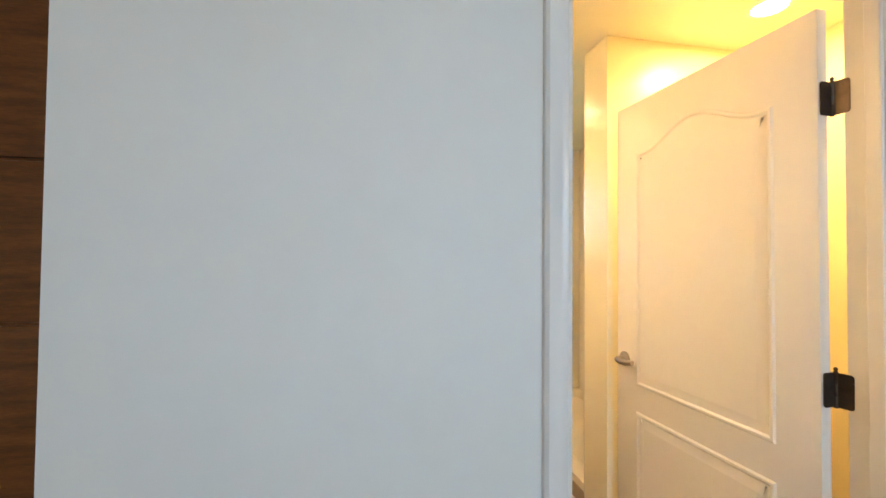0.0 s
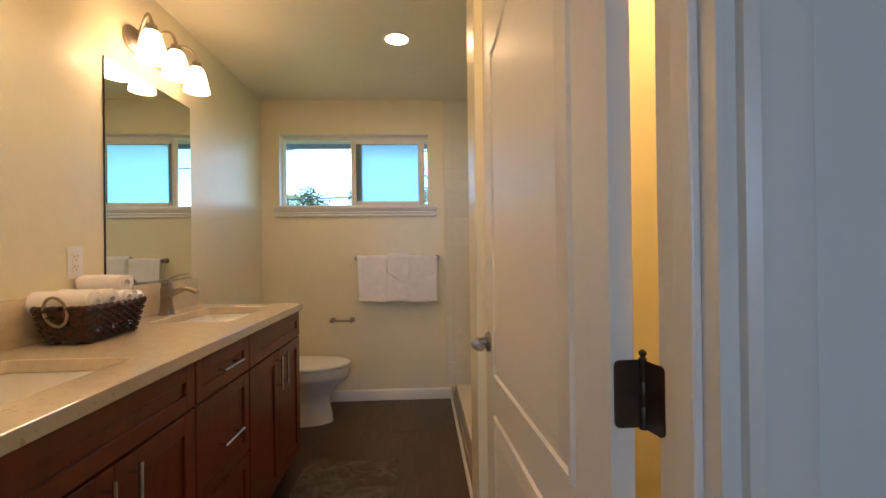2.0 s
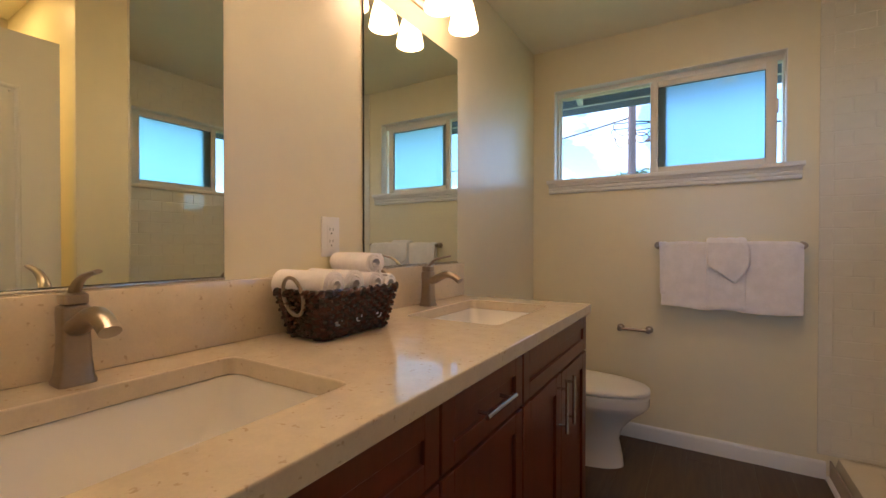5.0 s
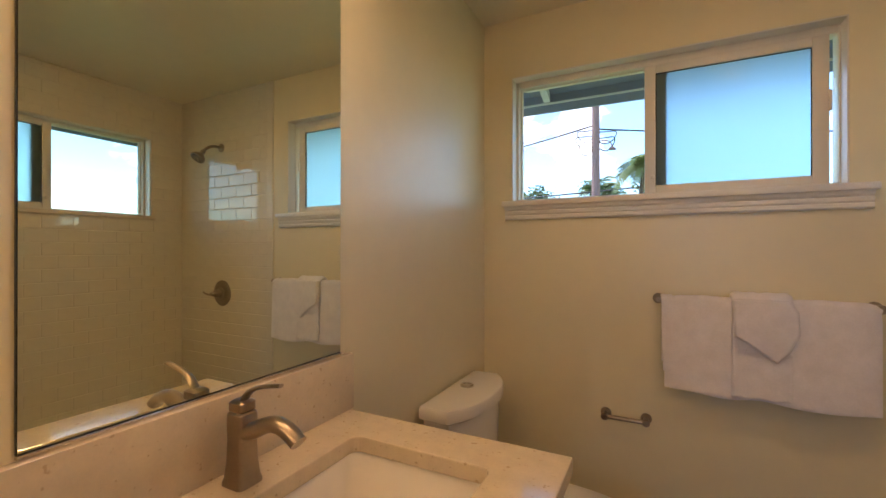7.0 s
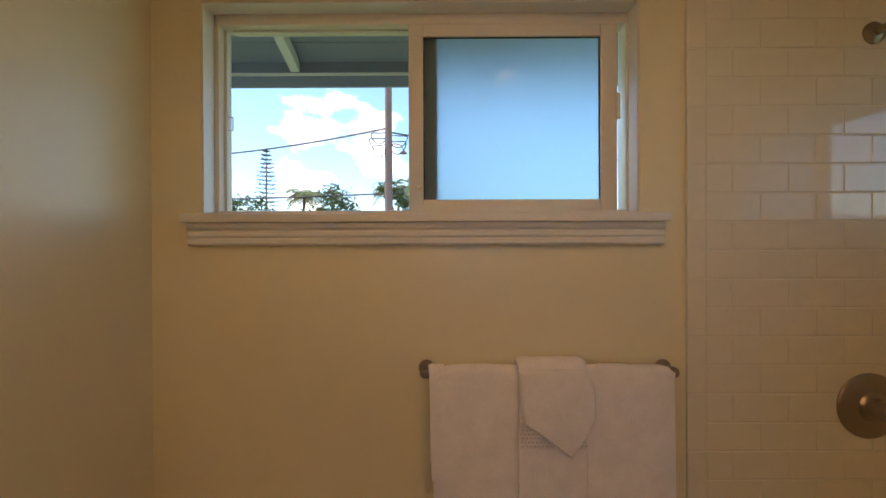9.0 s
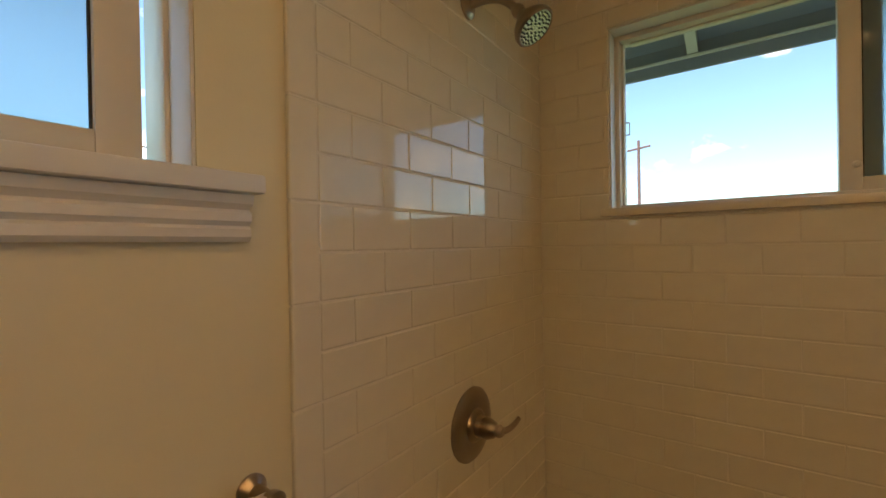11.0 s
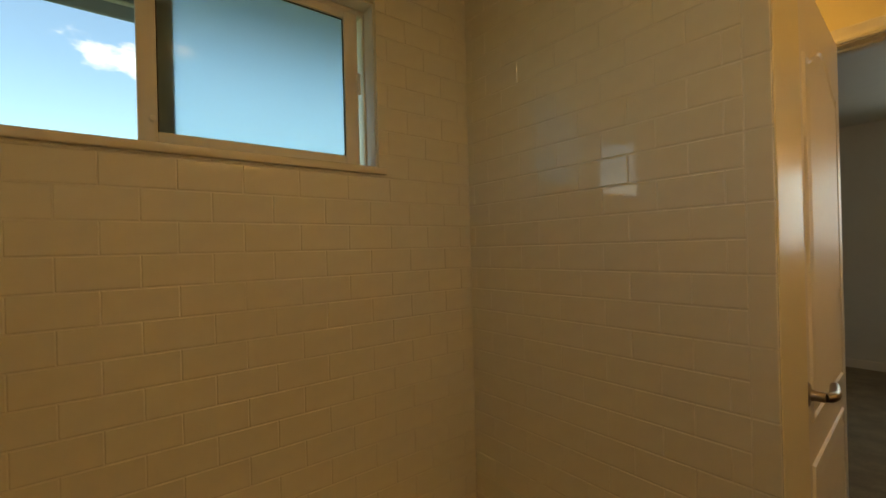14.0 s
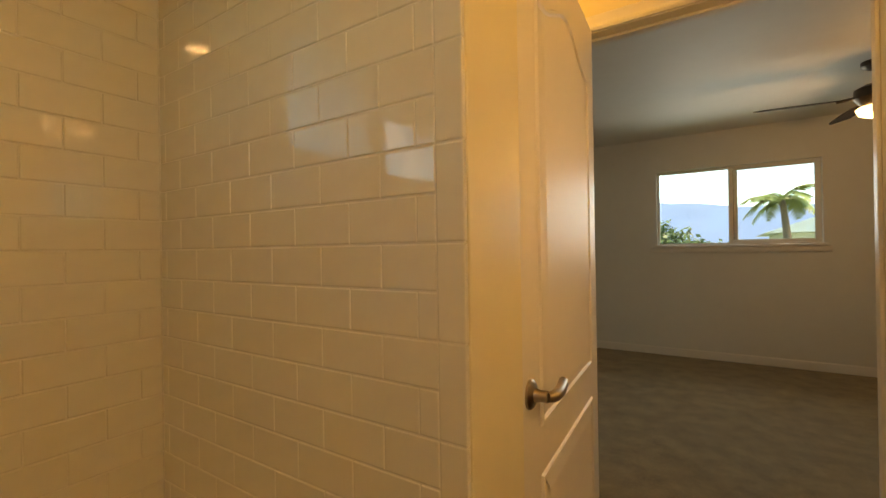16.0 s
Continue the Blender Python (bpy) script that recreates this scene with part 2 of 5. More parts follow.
FAN_BLADE = material("fan_blade", (0.04, 0.03, 0.022), 0.85, var=0.3, scale=8, spec=0.1)
DARK_WOOD = material("brown_wood", (0.20, 0.075, 0.022), 0.42, var=0.4, scale=5, stretch=(1, 8, 8), bump=0.08, bscale=30)
SHADE = glowing("lit_shade_glass", (1.0, 0.60, 0.29), 5.0)
BULB = glowing("lit_lens", (1.0, 0.72, 0.42), 8.0)
FAN_BULB = glowing("fan_lamp_glass", (1.0, 0.72, 0.4), 2.0)


def clear_glass(name, tint, rough):
    m = material(name, tint, rough)
    p = m.node_tree.nodes["Principled BSDF"]
    p.inputs["Transmission Weight"].default_value = 1.0
    p.inputs["IOR"].default_value = 1.45
    return m


def screen_mesh():
    """Woven screen too fine to pick apart: mostly open, the rest grey wire."""
    m = material("insect_screen", (0.20, 0.21, 0.22), 0.6)
    m.node_tree.nodes["Principled BSDF"].inputs["Alpha"].default_value = 0.10
    return m


SCREEN = screen_mesh()
# Clear panes; this tint is put in only to dim the bright view outside.
DIMMED_GLASS = clear_glass("view_dimming_glass", (0.80, 0.85, 0.87), 0.0)
FROSTED = clear_glass("obscure_glass", (0.42, 0.62, 0.73), 0.58)
FROSTED.node_tree.nodes["Principled BSDF"].inputs["Coat Weight"].default_value = 0.07
FROSTED.node_tree.nodes["Principled BSDF"].inputs["Coat Roughness"].default_value = 0.06


def plank_material():
    """Dark brown vinyl plank: each board a tone of its own, long grain, soft sheen."""
    m = material("vinyl_plank", (0.078, 0.045, 0.027), 0.40, var=0.35, scale=3.5, stretch=(14, 1.1, 1), bump=0.12, bscale=14)
    nt = m.node_tree
    info = [n for n in nt.nodes if n.type == "OBJECT_INFO"][0]
    ramp = [n for n in nt.nodes if n.type == "MAP_RANGE"][0]
    scale = [n for n in nt.nodes if n.type == "VECT_MATH"][0]
    mul = nt.nodes.new("ShaderNodeMath")
    mul.operation = "MULTIPLY"
    tone = nt.nodes.new("ShaderNodeMapRange")
    tone.inputs["To Min"].default_value = 0.9
    tone.inputs["To Max"].default_value = 1.12
    nt.links.new(info.outputs["Random"], tone.inputs["Value"])
    nt.links.new(tone.outputs[0], mul.inputs[0])
    nt.links.new(ramp.outputs[0], mul.inputs[1])
    nt.links.new(mul.outputs[0], scale.inputs["Scale"])
    return m


def rug_material():
    """Grey-brown pile with worn, pale, scrolling blotches."""
    m = material("rug_pile", (0.098, 0.078, 0.064), 1.0, var=0.28, scale=24, bump=1.0, bscale=300)
    nt = m.node_tree
    p = nt.nodes["Principled BSDF"]
    scale = [n for n in nt.nodes if n.type == "VECT_MATH"][0]
    co = [n for n in nt.nodes if n.type == "TEX_COORD"][0]
    n = nt.nodes.new("ShaderNodeTexNoise")
    n.inputs["Scale"].default_value = 9
    n.inputs["Detail"].default_value = 5
    n.inputs["Distortion"].default_value = 1.6
    ramp = nt.nodes.new("ShaderNodeValToRGB")
    ramp.color_ramp.elements[0].position, ramp.color_ramp.elements[0].color = 0.44, (0, 0, 0, 1)
    ramp.color_ramp.elements[1].position, ramp.color_ramp.elements[1].color = 0.66, (1, 1, 1, 1)
    mix = nt.nodes.new("ShaderNodeMix")
    mix.data_type = "RGBA"
    mix.inputs["B"].default_value = (0.175, 0.145, 0.122, 1)
    nt.links.new(co.outputs["Object"], n.inputs["Vector"])
    nt.links.new(n.outputs["Fac"], ramp.inputs["Fac"])
    nt.links.new(ramp.outputs["Color"], mix.inputs["Factor"])
    nt.links.new(scale.outputs[0], mix.inputs["A"])
    nt.links.new(mix.outputs["Result"], p.inputs["Base Color"])
    return m


PLANK = plank_material()
RUG = rug_material()

# Distance haze painted on as a faint blue emission over the whole ridge.
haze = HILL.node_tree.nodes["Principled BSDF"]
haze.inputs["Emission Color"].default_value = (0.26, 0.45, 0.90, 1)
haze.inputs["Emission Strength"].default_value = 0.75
# ---------------------------------------------------------------- the plan, in metres
H = 2.415
XE, YS, YD, YO = 2.408, -1.77, -2.895, -3.005
WIN1 = (0.137, 1.331, 1.560, 2.142)
WIN2 = (0.222, 1.370, 1.567, 2.107)
WING_X, WING_T = 1.452, 0.205
BED_X0, BED_X1, BED_Y, BED_H = -2.6, 3.0, -6.55, 2.43
WIN3 = (0.262, 1.682, 1.230, 2.050)
JAMB_L, JAMB_R = 0.722, 1.570


def wall_box(name, mat, along, face, back, a0, a1, z0, z1, holes, label):
    """A wall with real openings. along: 'x' or 'y', the axis it runs on; face and back: its two sides on the other."""
    bm = bmesh.new()
    cuts = sorted({a0, a1, *[h[0] for h in holes], *[h[1] for h in holes]})
    for u0, u1 in zip(cuts, cuts[1:]):
        spans = [(z0, z1)]
        for h0, h1, g0, g1 in holes:
            if h0 <= u0 + 1e-6 and h1 >= u1 - 1e-6:
                spans = [(z0, g0), (g1, z1)]
        for s0, s1 in spans:
            if s1 - s0 > 1e-4:
                lo, hi = min(face, back), max(face, back)
                box(bm, *((u0, lo, s0, u1, hi, s1) if along == "x" else (lo, u0, s0, hi, u1, s1)))
    bmesh.ops.remove_doubles(bm, verts=bm.verts[:], dist=1e-5)
    ob = part(name, bm, mat, smooth=False)
    return setting(ob, label, "wall")


wall_north = wall_box("wall_north", PAINT, "x", 0, 0.13, -0.12, XE + 0.13, -0.1, H, [WIN1], "cream painted bathroom wall with a sliding window")
wall_west = wall_box("wall_west", PAINT, "y", 0, -0.12, YD, 0, -0.1, H, [], "cream painted wall behind the double vanity")
wall_east = wall_box("wall_east", PAINT, "y", XE, XE + 0.13, YD, 0, -0.1, H, [(-WIN2[1], -WIN2[0], WIN2[2], WIN2[3])], "shower wall backing with a high sliding window")
wing = part("wall_wing", boxed(WING_X, YS - WING_T, -0.1, XE, YS, H, bevel=0.004), PAINT, smooth=False)
setting(wing, "short cream painted wall closing the shower end", "wall")
wall_south = wall_box("wall_south", PAINT, "x", YD, YO + 0.012, -0.186, XE + 0.13, -0.1, H, [(JAMB_L, JAMB_R + 0.0005, -0.1, 2.045)], "cream painted wall with the bathroom doorway")
wall_bed_n = wall_box("wall_bedroom_north", BED_PAINT, "x", YO, YO + 0.012, -0.186, BED_X1, -0.1, BED_H, [(JAMB_L, JAMB_R + 0.0005, -0.1, 2.045)], "pale grey bedroom wall round the bathroom doorway")
wall_box("wall_hall_east", BED_PAINT, "y", -0.12, -0.186, YO + 0.012, -1.2, -0.1, BED_H, [], "pale grey wall beside the closet")
wall_box("wall_hall_end", BED_PAINT, "x", -1.2, -1.08, BED_X0, -0.12, -0.1, BED_H, [], "pale grey wall behind the closet")
wall_box("wall_bedroom_south", BED_PAINT, "x", BED_Y, BED_Y - 0.13, BED_X0 - 0.12, BED_X1 + 0.12, -0.1, BED_H, [WIN3], "pale grey bedroom wall with a sliding window")
wall_box("wall_bedroom_east", BED_PAINT, "y", BED_X1, BED_X1 + 0.12, BED_Y, YO + 0.012, -0.1, BED_H, [], "pale grey plain bedroom wall")
wall_box("wall_bedroom_west", BED_PAINT, "y", BED_X0, BED_X0 - 0.12, BED_Y, -1.08, -0.1, BED_H, [], "pale grey bedroom side wall")
setting(part("ceiling", boxed(-0.12, YO + 0.012, H, XE + 0.13, 0.13, H + 0.12), CEILING_PAINT, smooth=False), "smooth cream bathroom ceiling", "ceiling")
setting(part("ceiling_bedroom", boxed(BED_X0 - 0.12, BED_Y - 0.13, BED_H, BED_X1 + 0.12, YO + 0.012, BED_H + 0.12), BED_PAINT, smooth=False), "pale bedroom ceiling", "ceiling")
setting(part("ceiling_hall", boxed(BED_X0 - 0.12, YO + 0.012, BED_H, -0.186, -1.08, BED_H + 0.12), BED_PAINT, smooth=False), "pale ceiling over the closet", "ceiling")
floor = setting(part("floor", boxed(-0.12, YO, -0.12, XE + 0.13, 0.13, -0.007), DARK, smooth=False), "dark brown plank floor of the bathroom", "floor")
setting(part("floor_bedroom", boxed(BED_X0 - 0.12, BED_Y - 0.13, -0.12, BED_X1 + 0.12, YO, -0.002), CARPET, smooth=False), "mottled brown bedroom carpet", "carpet")
setting(part("floor_hall", boxed(BED_X0 - 0.12, YO, -0.12, -0.12, -1.08, -0.002), CARPET, smooth=False), "mottled brown carpet by the closet", "carpet")


def baseboard(m, length, label):
    prof = [(0, 0), (-0.013, 0), (-0.013, 0.056), (-0.010, 0.066), (-0.010, 0.072), (-0.005, 0.083), (0, 0.086)]
    ob = part("baseboard", extrude_profile(prof, length), TRIM)
    ob.matrix_world = m
    return setting(ob, label, "baseboard")


baseboard(pose(0.001, -0.001, 0), 1.486, "white moulded baseboard under the towel bar")
baseboard(pose(0.001, -0.982, 0, 0, 0, 90), 0.965, "white moulded baseboard behind the toilet")
baseboard(pose(BED_X1 - 0.001, BED_Y + 0.001, 0, 0, 0, 180), BED_X1 - BED_X0 - 0.002, "low white baseboard along the bedroom wall")

# ---------------------------------------------------------------- doorway trim
CASING = [(0, 0), (0, -0.012), (0.010, -0.017), (0.016, -0.014), (0.026, -0.014), (0.034, -0.018), (0.050, -0.018), (0.057, -0.012), (0.057, 0)]


def casing_leg(bm, x, z0, z1, mirror, y, wide=1.0):
    loft([[(x + mirror * wide * u, y + v, z0) for u, v in CASING], [(x + mirror * wide * u, y + v, z1) for u, v in CASING]], bm)


trim = bmesh.new()
casing_leg(trim, JAMB_L - 0.006, 0, 2.10, -1, YO)
casing_leg(trim, JAMB_R + 0.022, 0, 2.10, 1, YO, 1.3)
loft([[(JAMB_L - 0.006, YO + v, 2.043 + u) for u, v in CASING], [(JAMB_R + 0.022, YO + v, 2.043 + u) for u, v in CASING]], trim)
setting(part("trim_bedroom_side", trim, TRIM), "white fluted door casing on the bedroom side", "door casing")
trim = bmesh.new()
for x, s in ((JAMB_R + 0.012, 1),):
    loft([[(x + s * u, YD - v, 0) for u, v in CASING], [(x + s * u, YD - v, 2.10) for u, v in CASING]], trim)
loft([[(JAMB_L - 0.006, YD - v, 2.043 + u) for u, v in CASING], [(JAMB_R + 0.012, YD - v, 2.043 + u) for u, v in CASING]], trim)
setting(part("trim_bathroom_side", trim, TRIM), "white fluted door casing on the bathroom side", "door casing")
jamb = bmesh.new()
box(jamb, JAMB_L - 0.006, YO - 0.001, 0, JAMB_L + 0.0005, YD + 0.001, 2.045)
box(jamb, JAMB_R, YO - 0.001, 0, JAMB_R + 0.0065, YD + 0.001, 2.045)
box(jamb, JAMB_L + 0.0005, YO - 0.001, 2.0385, JAMB_R, YD + 0.001, 2.045)
box(jamb, JAMB_L + 0.0005, YO + 0.025, 0, JAMB_L + 0.012, YO + 0.062, 2.0385, 0.003)
box(jamb, JAMB_R - 0.0115, YO + 0.025, 0, JAMB_R, YO + 0.062, 2.0385, 0.003)
box(jamb, JAMB_L + 0.012, YO + 0.025, 2.027, JAMB_R - 0.0115, YO + 0.062, 2.0385, 0.003)
jamb_ob = setting(part("trim_door_jamb", jamb, TRIM, smooth=False), "white door jamb with its stop", "door jamb")
strike = part("strike_plate", boxed(JAMB_L, YD - 0.042, 0.866, JAMB_L + 0.0026, YD + 0.0005, 0.938, 0.0008), STEEL, jamb_ob, "satin metal strike plate")
part("latch_hole", boxed(JAMB_L + 0.0018, YD - 0.030, 0.886, JAMB_L + 0.0032, YD - 0.014, 0.920), SLOT, strike)


# ---------------------------------------------------------------- windows
def sliding_window(name, m, w, h, label, obscure, sash_at, head=0.020):
    """A vinyl slider in its reveal: x to the inside viewer's right, y outwards, z up. sash_at: (start, end) of the inner sash."""
    win = thing(name, m, label, "window")
    win["kind"] = "structure"
    y0, y1, f = 0.060, 0.122, 0.034
    bm = bmesh.new()
    box(bm, 0.0, y0, 0, f * 0.5, y1, h, 0.003)
    box(bm, w - f * 0.3, y0, 0, w, y1, h, 0.003)
    box(bm, f * 0.5, y0, 0, w - f * 0.3, y1, f * 0.45, 0.003)
    box(bm, f * 0.5, y0, h - head, w - f * 0.3, y1, h, 0.003)
    part("window_frame", bm, VINYL, win)
    if obscure:
        bm = bmesh.new()
        box(bm, 0.0, 0.0012, 0, 0.005, y0 - 0.001, h - 0.005, 0.001, 1)
        box(bm, w - 0.005, 0.0012, 0, w, y0 - 0.001, h - 0.005, 0.001, 1)
        box(bm, 0.0, 0.0012, h - 0.005, w, y0 - 0.001, h, 0.001, 1)
        part("reveal_lining", bm, TRIM, win, "white painted reveal boards")
    bm = bmesh.new()
    box(bm, f * 0.5, y0 + 0.028, f * 0.45, f * 0.72, y1 - 0.004, h - head, 0.002)
    box(bm, f * 1.25, y0 + 0.028, h - head - 0.005, sash_at[0] + 0.02, y1 - 0.004, h - head, 0.002)
    part("glazing_bead", bm, VINYL, win)
    s0, s1 = sash_at
    # Behind frosted glass the stile gets the darkened copy of the vinyl.
    part("meeting_stile", boxed(s0 + 0.02, y0 + 0.0275, f * 0.45, s0 + 0.083, y1 - 0.006, h - head, 0.002), SHADED_VINYL if obscure else VINYL, win)
    if obscure:
        screen = part("insect_screen", boxed(f * 0.7, y0 + 0.046, f * 0.4, s0 + 0.03, y0 + 0.0465, h - head), SCREEN, win, "fine grey insect screen", smooth=False)
        screen.visible_shadow = False
        bm = bmesh.new()
        zc, x0 = h * 0.475, f * 0.72
        for z in (zc - 0.019, zc + 0.019):
            box(bm, x0, y0 + 0.034, z - 0.0012, x0 + 0.015, y0 + 0.040, z + 0.0012)
        box(bm, x0 + 0.013, y0 + 0.034, zc - 0.0178, x0 + 0.015, y0 + 0.040, zc + 0.0178)
        part("pull_tab", bm, STEEL, screen, "small grey pull tab")
    else:
        pane = part("pane", boxed(f * 1.2, y0 + 0.046, f * 0.4, s0 + 0.03, y0 + 0.050, h - f), DIMMED_GLASS, win, smooth=False)
        pane.visible_shadow = False
    zb, zt, rail, stile, stile_r = 0.010, h - max(head - 0.012, 0.0318 * (head > 0.03)), 0.036, 0.042, 0.048 if obscure else 0.042
    bm = bmesh.new()
    box(bm, s0, y0 + 0.002, zb, s0 + stile, y0 + 0.026, zt, 0.003)
    box(bm, s1 - stile_r, y0 + 0.002, zb, s1, y0 + 0.026, zt, 0.003)
    box(bm, s0 + stile, y0 + 0.002, zb, s1 - stile_r, y0 + 0.026, zb + rail, 0.002)
    box(bm, s0 + stile, y0 + 0.002, zt - rail, s1 - stile_r, y0 + 0.026, zt, 0.002)
    sash = part("sash", bm, VINYL, win)
    p2 = part("sash_pane", boxed(s0 + stile - 0.004, y0 + 0.018, zb + rail - 0.004, s1 - stile_r + 0.004, y0 + 0.022, zt - rail + 0.004), FROSTED if obscure else DIMMED_GLASS, sash, "frosted glass" if obscure else "", smooth=False)
    p2.visible_shadow = False
    bm = bmesh.new()
    for a0, a1, b0, b1 in ((s0 + stile, s0 + stile + 0.003, zb + rail, zt - rail), (s1 - stile_r - 0.003, s1 - stile_r, zb + rail, zt - rail)):
        box(bm, a0, y0 + 0.009, b0, a1, y0 + 0.012, b1)
    box(bm, s0 + stile + 0.003, y0 + 0.009, zt - rail - 0.003, s1 - stile_r - 0.003, y0 + 0.012, zt - rail)
    part("gasket", bm, SLOT, sash)
    bm = boxed(s1 - 0.006, y0 - 0.006, h * 0.47, s1 + 0.006, y0 + 0.004, h * 0.60, 0.003)
    part("sash_latch", bm, VINYL, sash)
    if obscure:
        knob = lathe([(0, 0), (0.009, 0), (0.009, 0.003), (0.005, 0.005), (0.005, 0.008), (0.008, 0.010), (0.006, 0.014), (0, 0.015)], Matrix.Translation((s0 + 0.030, y0 + 0.002, h * 0.14)) @ Euler((radians(90), 0, 0)).to_matrix().to_4x4(), 14)
        part("lock_knob", knob, VINYL, sash, "small white lock knob")
    return win


win1 = sliding_window("window_1", pose(WIN1[0], 0, WIN1[2]), WIN1[1] - WIN1[0], WIN1[3] - WIN1[2], "white vinyl slider with one obscure glass sash", True, (0.561, 1.160), 0.034)
win2 = sliding_window("window_2", pose(XE, -WIN2[0], WIN2[2], 0, 0, -90), WIN2[1] - WIN2[0], WIN2[3] - WIN2[2], "white vinyl slider high in the shower wall", True, (0.515, 1.119))
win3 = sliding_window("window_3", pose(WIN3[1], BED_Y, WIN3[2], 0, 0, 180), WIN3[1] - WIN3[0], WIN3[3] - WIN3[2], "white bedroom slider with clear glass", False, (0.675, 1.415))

# sill board and fluted apron under the first window
sill = bmesh.new()
box(sill, 0.139, -0.001, 1.538, 1.329, 0.060, 1.5605)
box(sill, 0.100, -0.042, 1.536, 1.398, -0.0005, 1.5605, 0.004)
sill_ob = setting(part("window_sill", sill, TRIM), "white sill board under the towel wall window", "window sill")
apron = []
for y, z in ((0, 0), (-0.014, 0), (-0.020, 0.006), (-0.020, 0.016), (-0.015, 0.020), (-0.022, 0.026), (-0.022, 0.036), (-0.016, 0.041), (-0.026, 0.048), (-0.028, 0.060), (0, 0.060)):
    apron.append((y - 0.0005, z + 1.475))
apron_ob = part("apron", extrude_profile(apron, 1.278), TRIM, sill_ob, "fluted moulding")
apron_ob.location = (0.110, 0, 0)
sill2 = bmesh.new()
box(sill2, XE - 0.0005, -1.368, 1.548, XE + 0.060, -0.224, 1.5675)
box(sill2, XE - 0.026, -1.392, 1.545, XE - 0.001, -0.200, 1.5675, 0.004)
setting(part("shower_window_sill", sill2, ACRYLIC), "pale solid sill under the shower window", "window sill")
sill3 = bmesh.new()
box(sill3, 0.235, BED_Y + 0.001, 1.200, 1.71, BED_Y + 0.03, 1.227, 0.004)
box(sill3, 0.20, BED_Y + 0.001, 1.145, 1.75, BED_Y + 0.016, 1.199, 0.004)
setting(part("bedroom_window_sill", sill3, TRIM), "white sill and apron under the bedroom window", "window sill")
# ---------------------------------------------------------------- bathroom door
def panel_outline(x0, x1, z0, z1, rise):
    pts = [(x0, z0), (x1, z0)]
    n = 18
    for k in range(n + 1):
        t = k / n
        u = abs(2 * t - 1)
        lift = rise * (0.5 + 0.5 * math.cos(math.pi * min(1, u * 1.12)))
        pts.append((x1 + (x0 - x1) * t, z1 + lift))
    return pts


def inset(pts, d):
    out = []
    n = len(pts)
    for i in range(n):
        p, a, b = Vector(pts[i]), Vector(pts[i - 1]), Vector(pts[(i + 1) % n])
        e1, e2 = (p - a).normalized(), (b - p).normalized()
        n1, n2 = Vector((-e1.y, e1.x)), Vector((-e2.y, e2.x))
        k = n1 + n2
        k = k / max(k.length_squared / 2, 0.35)
        out.append(tuple(p + k * d))
    return out


def lever(parent, m, side):
    """Rosette and lever of a door; m puts its z axis out of the door's face; side: +1 or -1, the way the lever points."""
    handle = part("door_handle", lathe([(0, 0), (0.032, 0), (0.032, 0.005), (0.027, 0.010), (0.015, 0.013), (0.0125, 0.022), (0.0125, 0.040), (0, 0.041)], m), NICKEL, parent, "brushed nickel lever")
    arm = bez((0, 0, 0.040), (side * 0.012, 0, 0.058), (side * 0.06, 0.004, 0.052), (side * 0.105, -0.006, 0.046), 12)
    arm = tube([m @ p for p in arm], [0.011 + 0.002 * math.sin(k / 12 * math.pi) for k in range(13)], 12)
    part("lever", arm, NICKEL, handle)
    return handle


HINGE = Vector((1.553, -2.862))
LATCH = Vector((1.511, -2.020))
turn = math.degrees(math.atan2(LATCH.y - HINGE.y, LATCH.x - HINGE.x))
door = thing("door_1", pose(HINGE.x, HINGE.y, 0.008, 0, 0, turn), "cream two-panel arched interior door standing open", "door")
door["kind"] = "structure"
LEAF_W, LEAF_H, LEAF_T = 0.843, 2.022, 0.035
leaf = part("leaf", boxed(0, 0, 0, LEAF_W, LEAF_T, LEAF_H, 0.002), DOOR_PAINT, door)
for face, s in ((LEAF_T, 1), (0.0, -1)):
    for z0, z1, rise in ((0.797, 1.795, 0.084), (0.20, 0.682, 0.0)):
        out = panel_outline(0.122, LEAF_W - 0.128, z0, z1, rise)
        rings = []
        for d, up in ((-0.003, -0.001), (0.003, 0.0062), (0.011, 0.0070), (0.017, 0.0014), (0.024, 0.0008), (0.050, 0.0074), (0.054, 0.0074)):
            rings.append([(x, face + s * up, z) for x, z in inset(out, d)])
        part("raised_panel", loft(rings), DOOR_PAINT, leaf)
lever(leaf, Matrix.Translation((LEAF_W - 0.052, LEAF_T, 0.893)) @ Euler((radians(-90), 0, 0)).to_matrix().to_4x4(), -1)
lever(leaf, Matrix.Translation((LEAF_W - 0.052, 0, 0.893)) @ Euler((radians(90), 0, 0)).to_matrix().to_4x4(), -1)
part("latch_plate", boxed(LEAF_W, 0.006, 0.858, LEAF_W + 0.0015, 0.029, 0.923), BRONZE, leaf, "dark metal latch plate")


def rounded_plate(w, h, t, r):
    return loft([[(x, 0, z) for x, z, _ in rounded(w, h, r, 0, 5)], [(x, t, z) for x, z, _ in rounded(w, h, r, 0, 5)]])


